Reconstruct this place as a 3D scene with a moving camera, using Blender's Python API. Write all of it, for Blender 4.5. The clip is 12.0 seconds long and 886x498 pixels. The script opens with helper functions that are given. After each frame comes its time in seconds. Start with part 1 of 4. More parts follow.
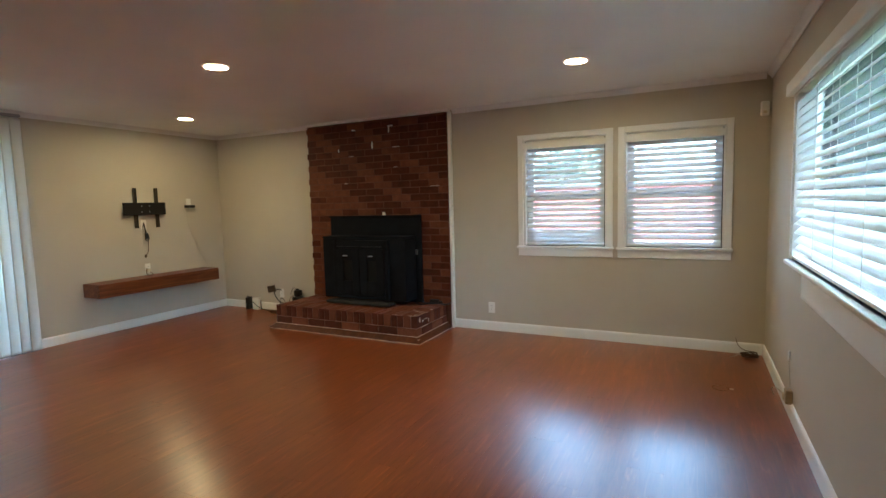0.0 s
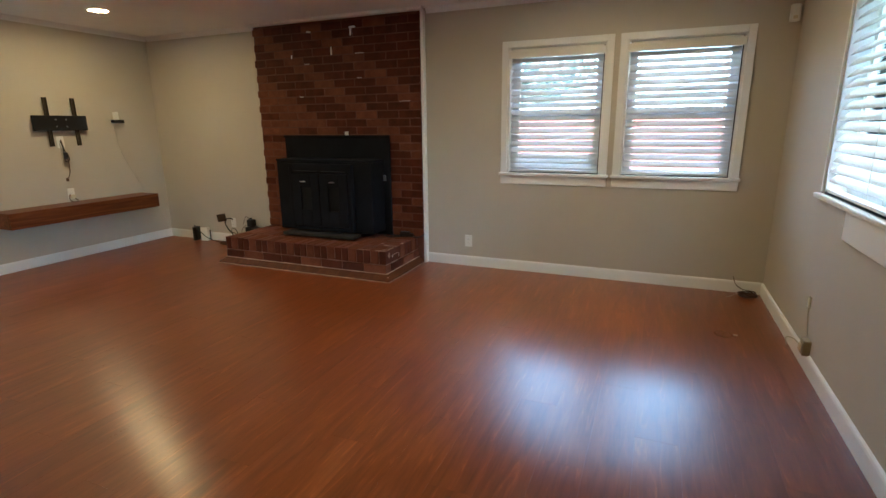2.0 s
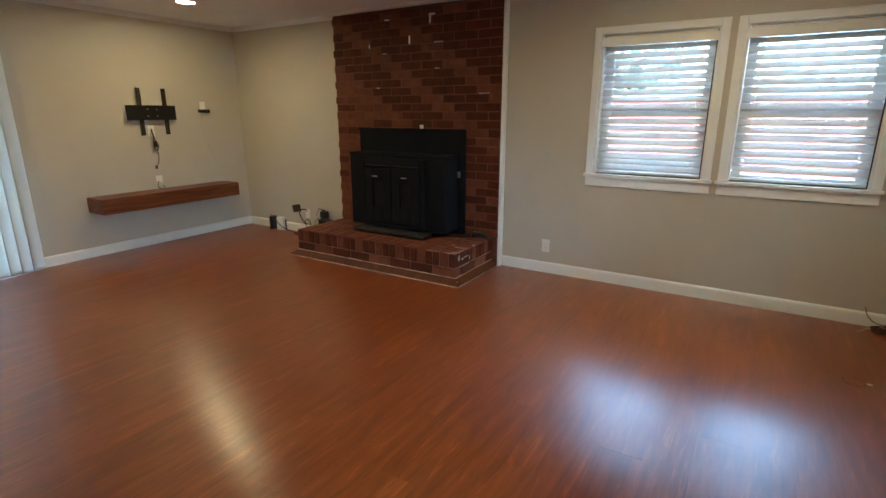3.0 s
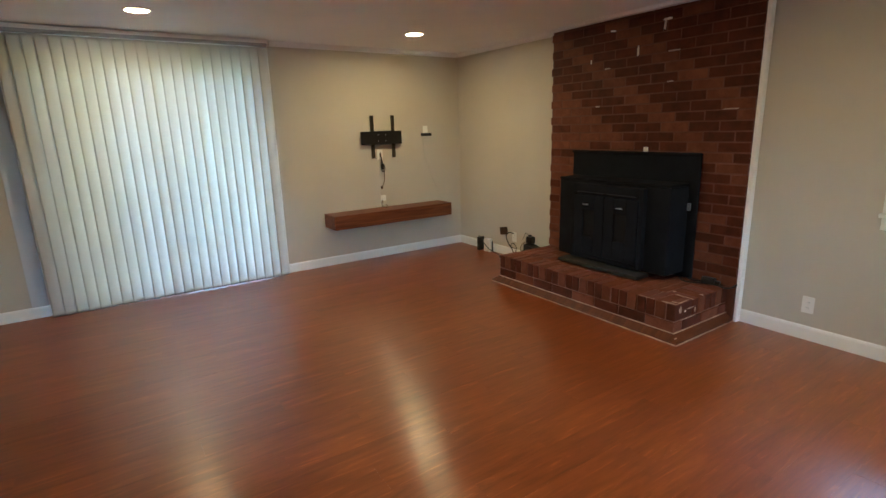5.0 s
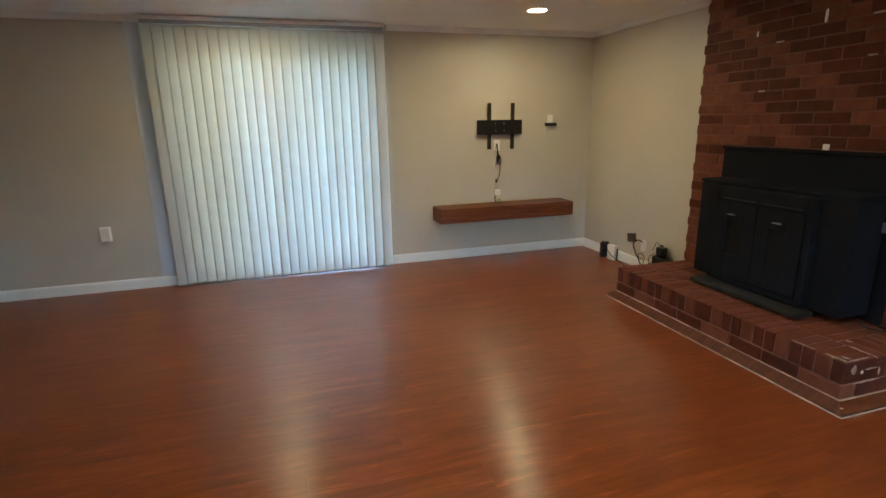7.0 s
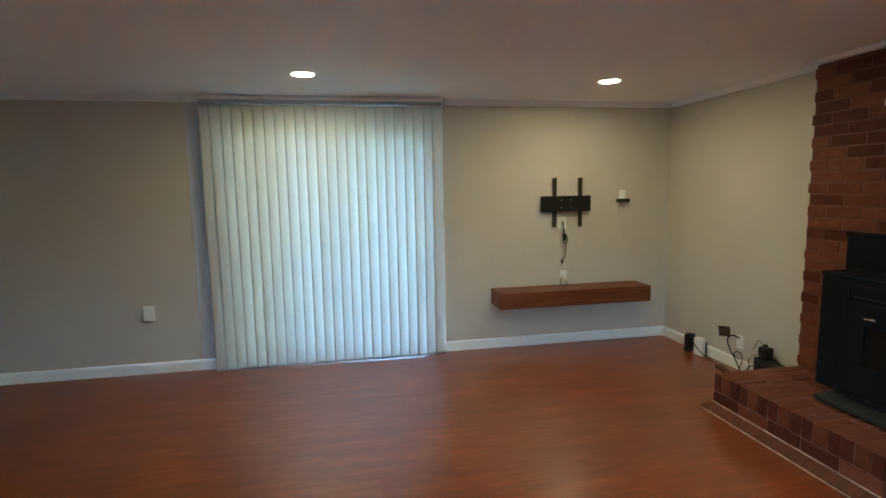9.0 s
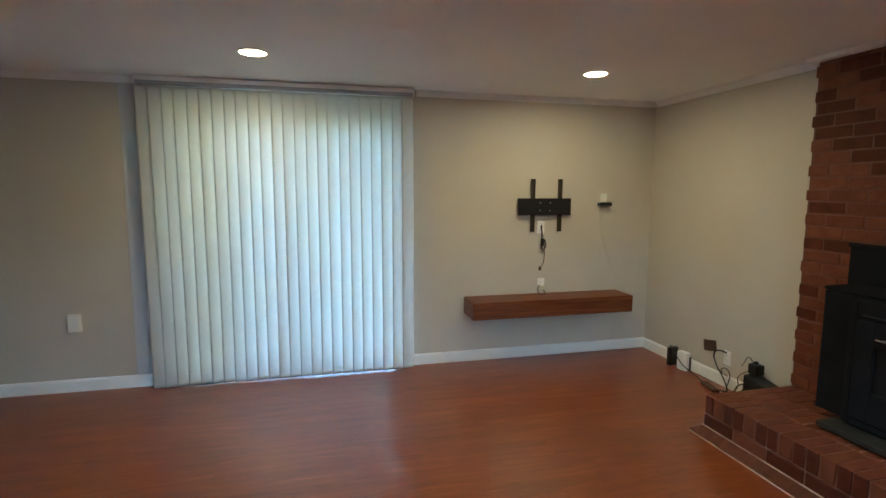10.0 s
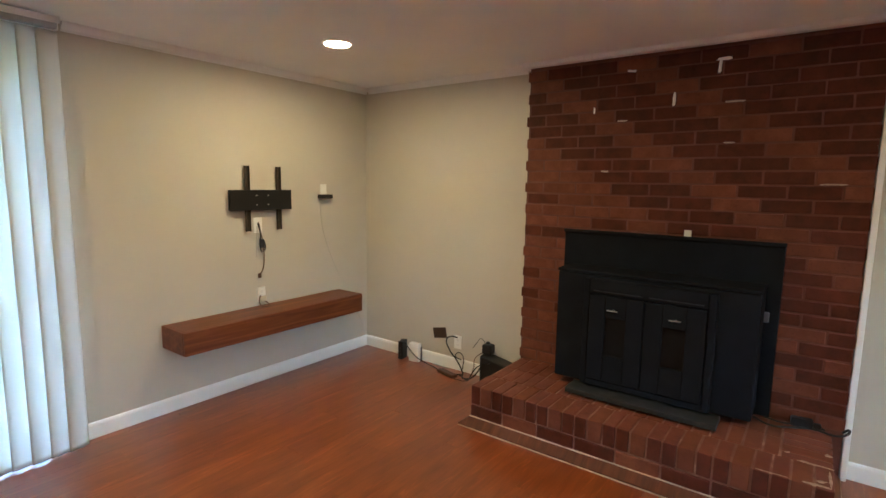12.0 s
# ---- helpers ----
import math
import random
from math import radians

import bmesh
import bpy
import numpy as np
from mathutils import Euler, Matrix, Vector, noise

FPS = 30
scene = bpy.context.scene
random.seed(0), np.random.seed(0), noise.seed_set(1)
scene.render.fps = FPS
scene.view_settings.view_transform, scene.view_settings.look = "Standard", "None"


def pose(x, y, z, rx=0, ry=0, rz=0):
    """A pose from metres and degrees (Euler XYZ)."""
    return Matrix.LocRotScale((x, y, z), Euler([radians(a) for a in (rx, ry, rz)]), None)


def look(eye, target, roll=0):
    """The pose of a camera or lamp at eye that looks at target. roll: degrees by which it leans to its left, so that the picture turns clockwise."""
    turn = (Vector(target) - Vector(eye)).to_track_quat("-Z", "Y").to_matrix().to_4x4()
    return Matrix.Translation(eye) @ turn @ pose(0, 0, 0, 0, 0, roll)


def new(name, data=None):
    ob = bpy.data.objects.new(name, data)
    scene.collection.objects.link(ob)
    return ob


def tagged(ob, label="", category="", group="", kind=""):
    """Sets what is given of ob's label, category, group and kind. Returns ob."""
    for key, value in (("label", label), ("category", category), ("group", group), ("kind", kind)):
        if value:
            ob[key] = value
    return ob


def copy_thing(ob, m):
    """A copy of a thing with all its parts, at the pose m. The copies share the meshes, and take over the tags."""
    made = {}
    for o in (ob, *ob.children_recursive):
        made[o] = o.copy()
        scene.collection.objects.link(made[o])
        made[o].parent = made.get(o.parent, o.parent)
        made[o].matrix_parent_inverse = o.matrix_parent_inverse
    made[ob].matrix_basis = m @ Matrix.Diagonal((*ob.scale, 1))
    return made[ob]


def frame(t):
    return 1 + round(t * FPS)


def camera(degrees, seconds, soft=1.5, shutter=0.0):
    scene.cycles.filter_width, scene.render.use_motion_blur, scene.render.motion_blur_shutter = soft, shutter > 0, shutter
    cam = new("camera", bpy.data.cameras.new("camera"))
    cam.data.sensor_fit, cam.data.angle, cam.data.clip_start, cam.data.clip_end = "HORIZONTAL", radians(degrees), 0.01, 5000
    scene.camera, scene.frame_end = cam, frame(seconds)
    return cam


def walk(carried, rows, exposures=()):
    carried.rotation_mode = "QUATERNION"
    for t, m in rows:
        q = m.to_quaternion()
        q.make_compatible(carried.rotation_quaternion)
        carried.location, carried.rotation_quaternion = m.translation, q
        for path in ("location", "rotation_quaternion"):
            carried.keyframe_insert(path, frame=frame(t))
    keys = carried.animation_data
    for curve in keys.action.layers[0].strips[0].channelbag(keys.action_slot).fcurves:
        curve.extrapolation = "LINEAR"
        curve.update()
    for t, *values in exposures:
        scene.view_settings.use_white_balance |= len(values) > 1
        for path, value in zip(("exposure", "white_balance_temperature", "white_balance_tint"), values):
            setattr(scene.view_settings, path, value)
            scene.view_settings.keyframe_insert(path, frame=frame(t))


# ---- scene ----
cam = camera(82.5, 12.0)
PATH = [
    (0, (0.107, 0.049, 1.415), (-0.778, 1.833, 1.234), -1.5),
    (0.5, (0.087, 0.113, 1.432), (-0.791, 1.894, 1.195), -1.4),
    (1, (-0.032, 0.213, 1.412), (-0.904, 1.982, 1.082), -1.2),
    (1.5, (-0.152, 0.358, 1.39), (-0.954, 2.138, 0.956), -0.9),
    (2, (-0.199, 0.559, 1.384), (-0.95, 2.35, 0.906), -0.6),
    (2.5, (-0.231, 0.793, 1.442), (-1.034, 2.555, 0.942), -0.1),
    (3, (-0.317, 0.857, 1.443), (-1.326, 2.503, 0.921), -0.0),
    (5, (-0.497, 1.231, 1.54), (-2.116, 2.306, 1.072), -1.7),
    (5.5, (-0.452, 1.329, 1.512), (-2.204, 2.172, 1.044), -0.8),
    (6, (-0.508, 1.414, 1.475), (-2.322, 2.103, 0.993), -0.4),
    (6.5, (-0.642, 1.594, 1.494), (-2.475, 2.227, 1.007), -0.3),
    (7, (-0.731, 1.789, 1.507), (-2.587, 2.351, 1.019), -1.0),
    (7.2, (-0.763, 1.84, 1.519), (-2.641, 2.329, 1.035), -0.7),
    (8.8, (-1.108, 1.918, 1.607), (-3.067, 2.233, 1.357), -0.5),
    (9, (-1.218, 1.919, 1.612), (-3.171, 2.277, 1.374), -1.0),
    (9.5, (-1.445, 1.953, 1.606), (-3.38, 2.4, 1.366), -0.4),
    (10, (-1.609, 2.013, 1.598), (-3.539, 2.481, 1.363), 0.2),
    (10.5, (-1.833, 1.896, 1.613), (-3.697, 2.577, 1.372), 1.7),
    (11, (-2.056, 1.757, 1.578), (-3.757, 2.782, 1.335), 0.8),
    (11.5, (-2.302, 1.765, 1.6), (-3.793, 3.071, 1.337), 0.9),
    (12, (-2.563, 1.753, 1.588), (-3.739, 3.35, 1.33), 0.9),
]
walk(cam, [(t, look(eye, target, roll)) for t, eye, target, roll in PATH], exposures=[(0.0, 5.18, 4810, -5), (1.5, 5.14, 4910, -2), (3.0, 5.19, 4800, -4), (5.0, 5.36, 4840, -3), (7.0, 5.34, 4720, -4), (9.0, 5.28, 4350, -9), (10.5, 5.28, 4460, -5), (11.0, 5.3, 4680, -2), (11.5, 5.34, 4860, 1), (12.0, 5.75, 4660, -2)])

# light and tilt settings
SKY = 0.15
LAMP, LAMP_COLOUR = 9.0, (1.0, 0.63, 0.262, 1)
BACK_TILT, EAST_TILT, VANE_TURN = 42, 45, 14
FLOOR_GRAIN, FLOOR_IOR = 0.72, 1.62

# ---------- world, sun, exposure ----------
world = bpy.data.worlds.new("overcast_sky")
scene.world = world
world.use_nodes = True
wn, wl = world.node_tree.nodes, world.node_tree.links
sky = wn.new("ShaderNodeTexSky")
sky.sky_type, sky.sun_disc = "NISHITA", False
sky.sun_elevation, sky.sun_rotation = radians(55), radians(165)
sky.air_density, sky.dust_density, sky.ozone_density = 1.0, 6.0, 1.0
wn["Background"].inputs["Strength"].default_value = SKY
haze = wn.new("ShaderNodeHueSaturation")
haze.inputs["Saturation"].default_value = 0.7
wl.new(sky.outputs["Color"], haze.inputs["Color"])
wl.new(haze.outputs["Color"], wn["Background"].inputs["Color"])

sun = new("sun", bpy.data.lights.new("sun", "SUN"))
sun.data.energy, sun.data.angle, sun.data.color = 0.5, radians(14), (1.0, 0.96, 0.9)
sun.matrix_world = look((30 * math.sin(radians(165)), 30 * math.cos(radians(165)), 43), (0, 0, 0))


# ---------- materials ----------
def material(name, rough=0.5, metal=0.0, spec=0.5):
    m = bpy.data.materials.new(name)
    m.use_nodes = True
    b = m.node_tree.nodes["Principled BSDF"]
    b.inputs["Roughness"].default_value = rough
    b.inputs["Metallic"].default_value = metal
    b.inputs["Specular IOR Level"].default_value = spec
    return m, m.node_tree.nodes, m.node_tree.links, b


def coords(n, l, scale=(1, 1, 1), kind="Object", shuffle=False):
    tc = n.new("ShaderNodeTexCoord")
    mp = n.new("ShaderNodeMapping")
    mp.inputs["Scale"].default_value = scale
    l.new(tc.outputs[kind], mp.inputs["Vector"])
    if shuffle:
        oi = n.new("ShaderNodeObjectInfo")
        mul = n.new("ShaderNodeMath")
        mul.operation = "MULTIPLY"
        mul.inputs[1].default_value = 71.0
        l.new(oi.outputs["Random"], mul.inputs[0])
        l.new(mul.outputs[0], mp.inputs["Location"])
    return mp.outputs["Vector"]


def noise_tex(n, l, vec, scale, detail=4, rough=0.55):
    t = n.new("ShaderNodeTexNoise")
    t.inputs["Scale"].default_value, t.inputs["Detail"].default_value, t.inputs["Roughness"].default_value = scale, detail, rough
    l.new(vec, t.inputs["Vector"])
    return t.outputs["Fac"]


def ramp(n, l, fac, stops):
    r = n.new("ShaderNodeValToRGB")
    while len(r.color_ramp.elements) < len(stops):
        r.color_ramp.elements.new(0.5)
    for e, (p, c) in zip(r.color_ramp.elements, stops):
        e.position, e.color = p, (*c, 1)
    l.new(fac, r.inputs["Fac"])
    return r.outputs["Color"]


def mix(n, l, a, b, fac, mode="MIX"):
    m = n.new("ShaderNodeMix")
    m.data_type, m.blend_type = "RGBA", mode
    for sock, v in (("Factor", fac),):
        if isinstance(v, (int, float)):
            m.inputs[0].default_value = v
        else:
            l.new(v, m.inputs[0])
    for i, v in ((6, a), (7, b)):
        if isinstance(v, tuple):
            m.inputs[i].default_value = (*v, 1)
        else:
            l.new(v, m.inputs[i])
    return m.outputs[2]


def bump(n, l, b, height, strength, dist):
    k = n.new("ShaderNodeBump")
    k.inputs["Strength"].default_value, k.inputs["Distance"].default_value = strength, dist
    l.new(height, k.inputs["Height"])
    l.new(k.outputs["Normal"], b.inputs["Normal"])


def painted(name, colour, rough=0.6, var=0.06, grain=140, relief=0.0006, blotch=1.3, spec=0.4):
    """Rolled or brushed paint: faint blotches, fine orange-peel relief."""
    m, n, l, b = material(name, rough, 0, spec)
    v = coords(n, l)
    big = noise_tex(n, l, v, blotch, 5)
    dark = tuple(c * (1 - var) for c in colour)
    lite = tuple(min(1, c * (1 + var)) for c in colour)
    l.new(ramp(n, l, big, [(0.3, dark), (0.7, lite)]), b.inputs["Base Color"])
    fine = noise_tex(n, l, v, grain, 3)
    bump(n, l, b, fine, 0.35, relief)
    return m


WALL_PAINT = painted("greige_wall_paint", (0.525, 0.482, 0.408), 0.55, 0.035)
CEILING_PAINT = painted("white_ceiling_paint", (0.875, 0.895, 0.875), 0.8, 0.03, 90, 0.0012)
TRIM_PAINT = painted("white_trim_paint", (0.83, 0.835, 0.83), 0.35, 0.04, 60, 0.0004)
# Blue-grey tint holds the daylight that leaks past the patio blind.
LEAK_PAINT = painted("blue_grey_daylight_leak", (0.56, 0.57, 0.60), 0.45, 0.04)
RAIL_GREY = painted("grey_enamelled_rail", (0.36, 0.37, 0.39), 0.45, 0.05)
WHITE_PLASTIC = painted("white_plastic", (0.8, 0.79, 0.75), 0.35, 0.02, 200, 0.0001)
IVORY_PLASTIC = painted("yellowed_plastic", (0.62, 0.55, 0.4), 0.4, 0.05, 200, 0.0001)
BLACK_PLASTIC = painted("black_plastic", (0.012, 0.012, 0.013), 0.4, 0.2, 200, 0.0002)
BLACK_METAL = painted("black_coated_steel", (0.010, 0.010, 0.011), 0.38, 0.2, 160, 0.0002)
BRONZE = painted("dark_bronze_plate", (0.05, 0.03, 0.018), 0.35, 0.2, 120, 0.0002)
# Brown tint stands in for lamplight on the black bracket arms.
ARM_METAL = painted("lamplit_black_steel", (0.035, 0.026, 0.015), 0.35, 0.2, 160, 0.0002)
COPPER = painted("brown_cable_sheath", (0.10, 0.055, 0.03), 0.5, 0.2)
GREY_CABLE = painted("off_white_cable", (0.55, 0.53, 0.47), 0.5, 0.1)
POWER_BROWN = painted("brown_plastic", (0.07, 0.03, 0.016), 0.5, 0.2, 120, 0.0003)
BRASSY = painted("tarnished_brass", (0.36, 0.29, 0.17), 0.4, 0.2)
CAULK = painted("pale_caulk", (0.44, 0.32, 0.245), 0.55, 0.55, 60, 0.001, 9)
SOOT_GLASS = painted("sooty_stove_glass", (0.006, 0.006, 0.006), 0.35, 0.3, 20, 0.0002, 4, 0.2)
LATCH = painted("dull_grey_latch", (0.16, 0.16, 0.17), 0.45, 0.2)
SMEAR = painted("worn_paint_smear", (0.40, 0.31, 0.25), 0.4, 0.45, 60, 0.001, 25)
PAINT_FLECK = painted("splashed_white_paint", (0.8, 0.78, 0.74), 0.5, 0.08)


def make_iron():
    m, n, l, b = material("matt_black_stove_paint", 0.78, 0, 0.1)
    v = coords(n, l)
    dust = noise_tex(n, l, v, 6, 6)
    l.new(ramp(n, l, dust, [(0.35, (0.0075, 0.0085, 0.012)), (0.62, (0.010, 0.011, 0.0148)), (0.8, (0.014, 0.0148, 0.018))]), b.inputs["Base Color"])
    bump(n, l, b, noise_tex(n, l, v, 260, 2), 0.4, 0.0006)
    return m


IRON = make_iron()


def make_ash():
    m, n, l, b = material("ash_dusted_steel", 0.7)
    v = coords(n, l)
    l.new(ramp(n, l, noise_tex(n, l, v, 9, 7, 0.65), [(0.45, (0.008, 0.008, 0.008)), (0.68, (0.025, 0.024, 0.021)), (0.85, (0.12, 0.112, 0.095))]), b.inputs["Base Color"])
    bump(n, l, b, noise_tex(n, l, v, 120, 3), 0.5, 0.001)
    return m


ASH = make_ash()


def make_metal(name, colour, rough):
    m, n, l, b = material(name, rough, 1.0)
    v = coords(n, l)
    l.new(ramp(n, l, noise_tex(n, l, v, 30, 4), [(0.3, tuple(c * 0.8 for c in colour)), (0.7, colour)]), b.inputs["Base Color"])
    return m


NICKEL = make_metal("brushed_nickel", (0.75, 0.73, 0.7), 0.3)


def make_floor(name, rough_lo, rough_hi, spec_near, spec_far, dim):
    """Printed cherry laminate: embossed grain along y spreads reflections across the planks."""
    m, n, l, b = material(name, rough_lo, 0, spec_near)
    v = coords(n, l, (1, 1, 1), "Object", True)

    def stretched(sx, sy, detail, rough, distort=0.0):
        st = n.new("ShaderNodeMapping")
        st.inputs["Scale"].default_value = (sx, sy, 1)
        l.new(v, st.inputs["Vector"])
        t = n.new("ShaderNodeTexNoise")
        t.inputs["Scale"].default_value, t.inputs["Detail"].default_value, t.inputs["Roughness"].default_value = 1.0, detail, rough
        t.inputs["Distortion"].default_value = distort
        l.new(st.outputs["Vector"], t.inputs["Vector"])
        return t.outputs["Fac"]

    def shade(c):
        return tuple(k * dim for k in c)

    broad = stretched(9, 1.3, 4, 0.55, 0.9)
    base = ramp(n, l, broad, [(0.28, shade((0.150, 0.0325, 0.0050))), (0.45, shade((0.186, 0.042, 0.0066))), (0.6, shade((0.218, 0.052, 0.0084))), (0.78, shade((0.272, 0.072, 0.0125)))])
    flecks = stretched(30, 2.8, 4, 0.58, 1.0)
    base = mix(n, l, base, ramp(n, l, flecks, [(0.3, (0.72, 0.66, 0.62)), (0.5, (1, 1, 1)), (0.6, (1.08, 1.12, 1.12)), (0.7, (1.7, 1.9, 1.95))]), 0.8, "MULTIPLY")
    pores = stretched(110, 7, 3, 0.55)
    base = mix(n, l, base, ramp(n, l, pores, [(0.34, (0.74, 0.7, 0.66)), (0.5, (1, 1, 1))]), 0.35, "MULTIPLY")
    geo = n.new("ShaderNodeNewGeometry")
    cloud = noise_tex(n, l, geo.outputs["Position"], 1.6, 5, 0.6)
    base = mix(n, l, base, ramp(n, l, cloud, [(0.3, (0.86, 0.84, 0.82)), (0.7, (1.1, 1.1, 1.1))]), 0.8, "MULTIPLY")
    oi = n.new("ShaderNodeObjectInfo")
    base = mix(n, l, base, ramp(n, l, oi.outputs["Random"], [(0.0, (0.95, 0.94, 0.93)), (1.0, (1.05, 1.05, 1.05))]), 1.0, "MULTIPLY")
    l.new(base, b.inputs["Base Color"])
    smear = noise_tex(n, l, geo.outputs["Position"], 2.6, 7, 0.68)
    mr = n.new("ShaderNodeMapRange")
    mr.inputs["From Min"].default_value, mr.inputs["From Max"].default_value = 0.32, 0.72
    mr.inputs["To Min"].default_value, mr.inputs["To Max"].default_value = rough_lo, rough_hi
    l.new(smear, mr.inputs["Value"])
    l.new(mr.outputs[0], b.inputs["Roughness"])
    across = n.new("ShaderNodeCombineXYZ")
    across.inputs[0].default_value = 1.0
    l.new(across.outputs[0], b.inputs["Tangent"])
    b.inputs["Anisotropic"].default_value = FLOOR_GRAIN
    b.inputs["IOR"].default_value = FLOOR_IOR
    # the clear wear layer gains gloss at a slant
    lw = n.new("ShaderNodeLayerWeight")
    lw.inputs["Blend"].default_value = 0.5
    slant = n.new("ShaderNodeMapRange")
    slant.inputs["From Min"].default_value, slant.inputs["From Max"].default_value = 0.39, 0.58
    slant.inputs["To Min"].default_value, slant.inputs["To Max"].default_value = spec_near, spec_far
    l.new(lw.outputs["Facing"], slant.inputs["Value"])
    l.new(slant.outputs[0], b.inputs["Specular IOR Level"])
    return m


FLOOR = make_floor("cherry_laminate", 0.276, 0.283, 0.24, 1.0, 0.96)
FLOOR_TRIM = make_floor("worn_laminate_trim", 0.5, 0.65, 0.2, 0.3, 0.42)


def make_shelf_wood():
    m, n, l, b = material("red_brown_stained_wood", 0.45, 0, 0.35)
    v = coords(n, l, (26, 1.6, 26))
    g = n.new("ShaderNodeTexNoise")
    g.inputs["Scale"].default_value, g.inputs["Detail"].default_value, g.inputs["Distortion"].default_value = 1.0, 6, 0.8
    l.new(v, g.inputs["Vector"])
    l.new(ramp(n, l, g.outputs["Fac"], [(0.3, (0.080, 0.021, 0.0048)), (0.52, (0.126, 0.036, 0.0085)), (0.75, (0.195, 0.065, 0.0165))]), b.inputs["Base Color"])
    bump(n, l, b, g.outputs["Fac"], 0.12, 0.0008)
    return m


SHELF_WOOD = make_shelf_wood()


def make_brick(name, lo, mid, hi, rough):
    m, n, l, b = material(name, rough, 0, 0.25)
    v = coords(n, l, (1, 1, 1), "Object", True)
    big = noise_tex(n, l, v, 9, 6, 0.6)
    col = ramp(n, l, big, [(0.3, lo), (0.5, mid), (0.72, hi)])
    oi = n.new("ShaderNodeObjectInfo")
    tone = ramp(n, l, oi.outputs["Random"], [(0.0, (0.87, 0.85, 0.84)), (0.5, (1, 1, 1)), (1.0, (1.12, 1.1, 1.08))])
    col = mix(n, l, col, tone, 1.0, "MULTIPLY")
    pit = noise_tex(n, l, v, 85, 4, 0.7)
    pits = ramp(n, l, pit, [(0.3, (0.55, 0.5, 0.5)), (0.42, (1, 1, 1))])
    col = mix(n, l, col, pits, 0.8, "MULTIPLY")
    l.new(col, b.inputs["Base Color"])
    bump(n, l, b, pit, 0.5, 0.0022)
    return m


BRICK_DARK = make_brick("dark_red_sealed_brick", (0.047, 0.0106, 0.0046), (0.073, 0.0153, 0.0066), (0.097, 0.0215, 0.0092), 0.68)
BRICK_LIGHT = make_brick("tan_red_sealed_brick", (0.108, 0.032, 0.0145), (0.138, 0.043, 0.0195), (0.176, 0.058, 0.027), 0.68)

# Lighter brown brick for the upward faces of dark hearth bricks.
BRICK_TOP = make_brick("brown_hearth_top_brick", (0.095, 0.025, 0.0125), (0.13, 0.036, 0.0175), (0.165, 0.05, 0.0245), 0.5)


def make_mortar():
    m, n, l, b = material("red_stained_mortar", 0.6, 0, 0.4)
    v = coords(n, l)
    col = ramp(n, l, noise_tex(n, l, v, 4, 6, 0.6), [(0.3, (0.094, 0.029, 0.0148)), (0.55, (0.124, 0.040, 0.021)), (0.8, (0.20, 0.080, 0.05))])
    l.new(col, b.inputs["Base Color"])
    bump(n, l, b, noise_tex(n, l, v, 160, 4, 0.7), 0.6, 0.002)
    return m


MORTAR = make_mortar()


def make_hearth_mortar():
    m, n, l, b = material("pale_hearth_mortar", 0.6, 0, 0.4)
    v = coords(n, l)
    col = ramp(n, l, noise_tex(n, l, v, 7, 6, 0.6), [(0.38, (0.15, 0.062, 0.038)), (0.58, (0.23, 0.118, 0.08)), (0.76, (0.46, 0.33, 0.26))])
    l.new(col, b.inputs["Base Color"])
    bump(n, l, b, noise_tex(n, l, v, 160, 4, 0.7), 0.6, 0.002)
    return m


HEARTH_MORTAR = make_hearth_mortar()


def translucent(name, colour, share, rough=0.5, var=0.03):
    """A thin plastic that passes part of the light."""
    m, n, l, b = material(name, rough, 0, 0.35)
    v = coords(n, l)
    c = ramp(n, l, noise_tex(n, l, v, 3, 4), [(0.3, tuple(k * (1 - var) for k in colour)), (0.7, colour)])
    l.new(c, b.inputs["Base Color"])
    tr = n.new("ShaderNodeBsdfTranslucent")
    l.new(c, tr.inputs["Color"])
    ms = n.new("ShaderNodeMixShader")
    ms.inputs["Fac"].default_value = share
    l.new(b.outputs[0], ms.inputs[1])
    l.new(tr.outputs[0], ms.inputs[2])
    l.new(ms.outputs[0], n["Material Output"].inputs["Surface"])
    return m


VANE = translucent("ribbed_vinyl_vane", (0.70, 0.698, 0.672), 0.43, 0.4)


def make_clear_plastic():
    m, n, l, b = material("clear_scuffed_plastic", 0.18)
    b.inputs["Transmission Weight"].default_value = 0.96
    b.inputs["IOR"].default_value = 1.2
    l.new(ramp(n, l, noise_tex(n, l, coords(n, l), 40, 4), [(0.4, (0.9, 0.9, 0.9)), (0.7, (0.78, 0.77, 0.75))]), b.inputs["Base Color"])
    return m


CLEAR_PLASTIC = make_clear_plastic()
SLAT = translucent("white_faux_wood_slat", (0.69, 0.70, 0.71), 0.05, 0.35)


def make_glass():
    m = bpy.data.materials.new("window_glass")
    m.use_nodes = True
    n, l = m.node_tree.nodes, m.node_tree.links
    n.remove(n["Principled BSDF"])
    fr, tr, gl, ms = (n.new(k) for k in ("ShaderNodeFresnel", "ShaderNodeBsdfTransparent", "ShaderNodeBsdfGlossy", "ShaderNodeMixShader"))
    fr.inputs["IOR"].default_value = 1.45
    tr.inputs["Color"].default_value = (0.93, 0.96, 0.95, 1)
    gl.inputs["Roughness"].default_value = 0.02
    l.new(fr.outputs[0], ms.inputs[0])
    l.new(tr.outputs[0], ms.inputs[1])
    l.new(gl.outputs[0], ms.inputs[2])
    l.new(ms.outputs[0], n["Material Output"].inputs["Surface"])
    return m


GLASS = make_glass()


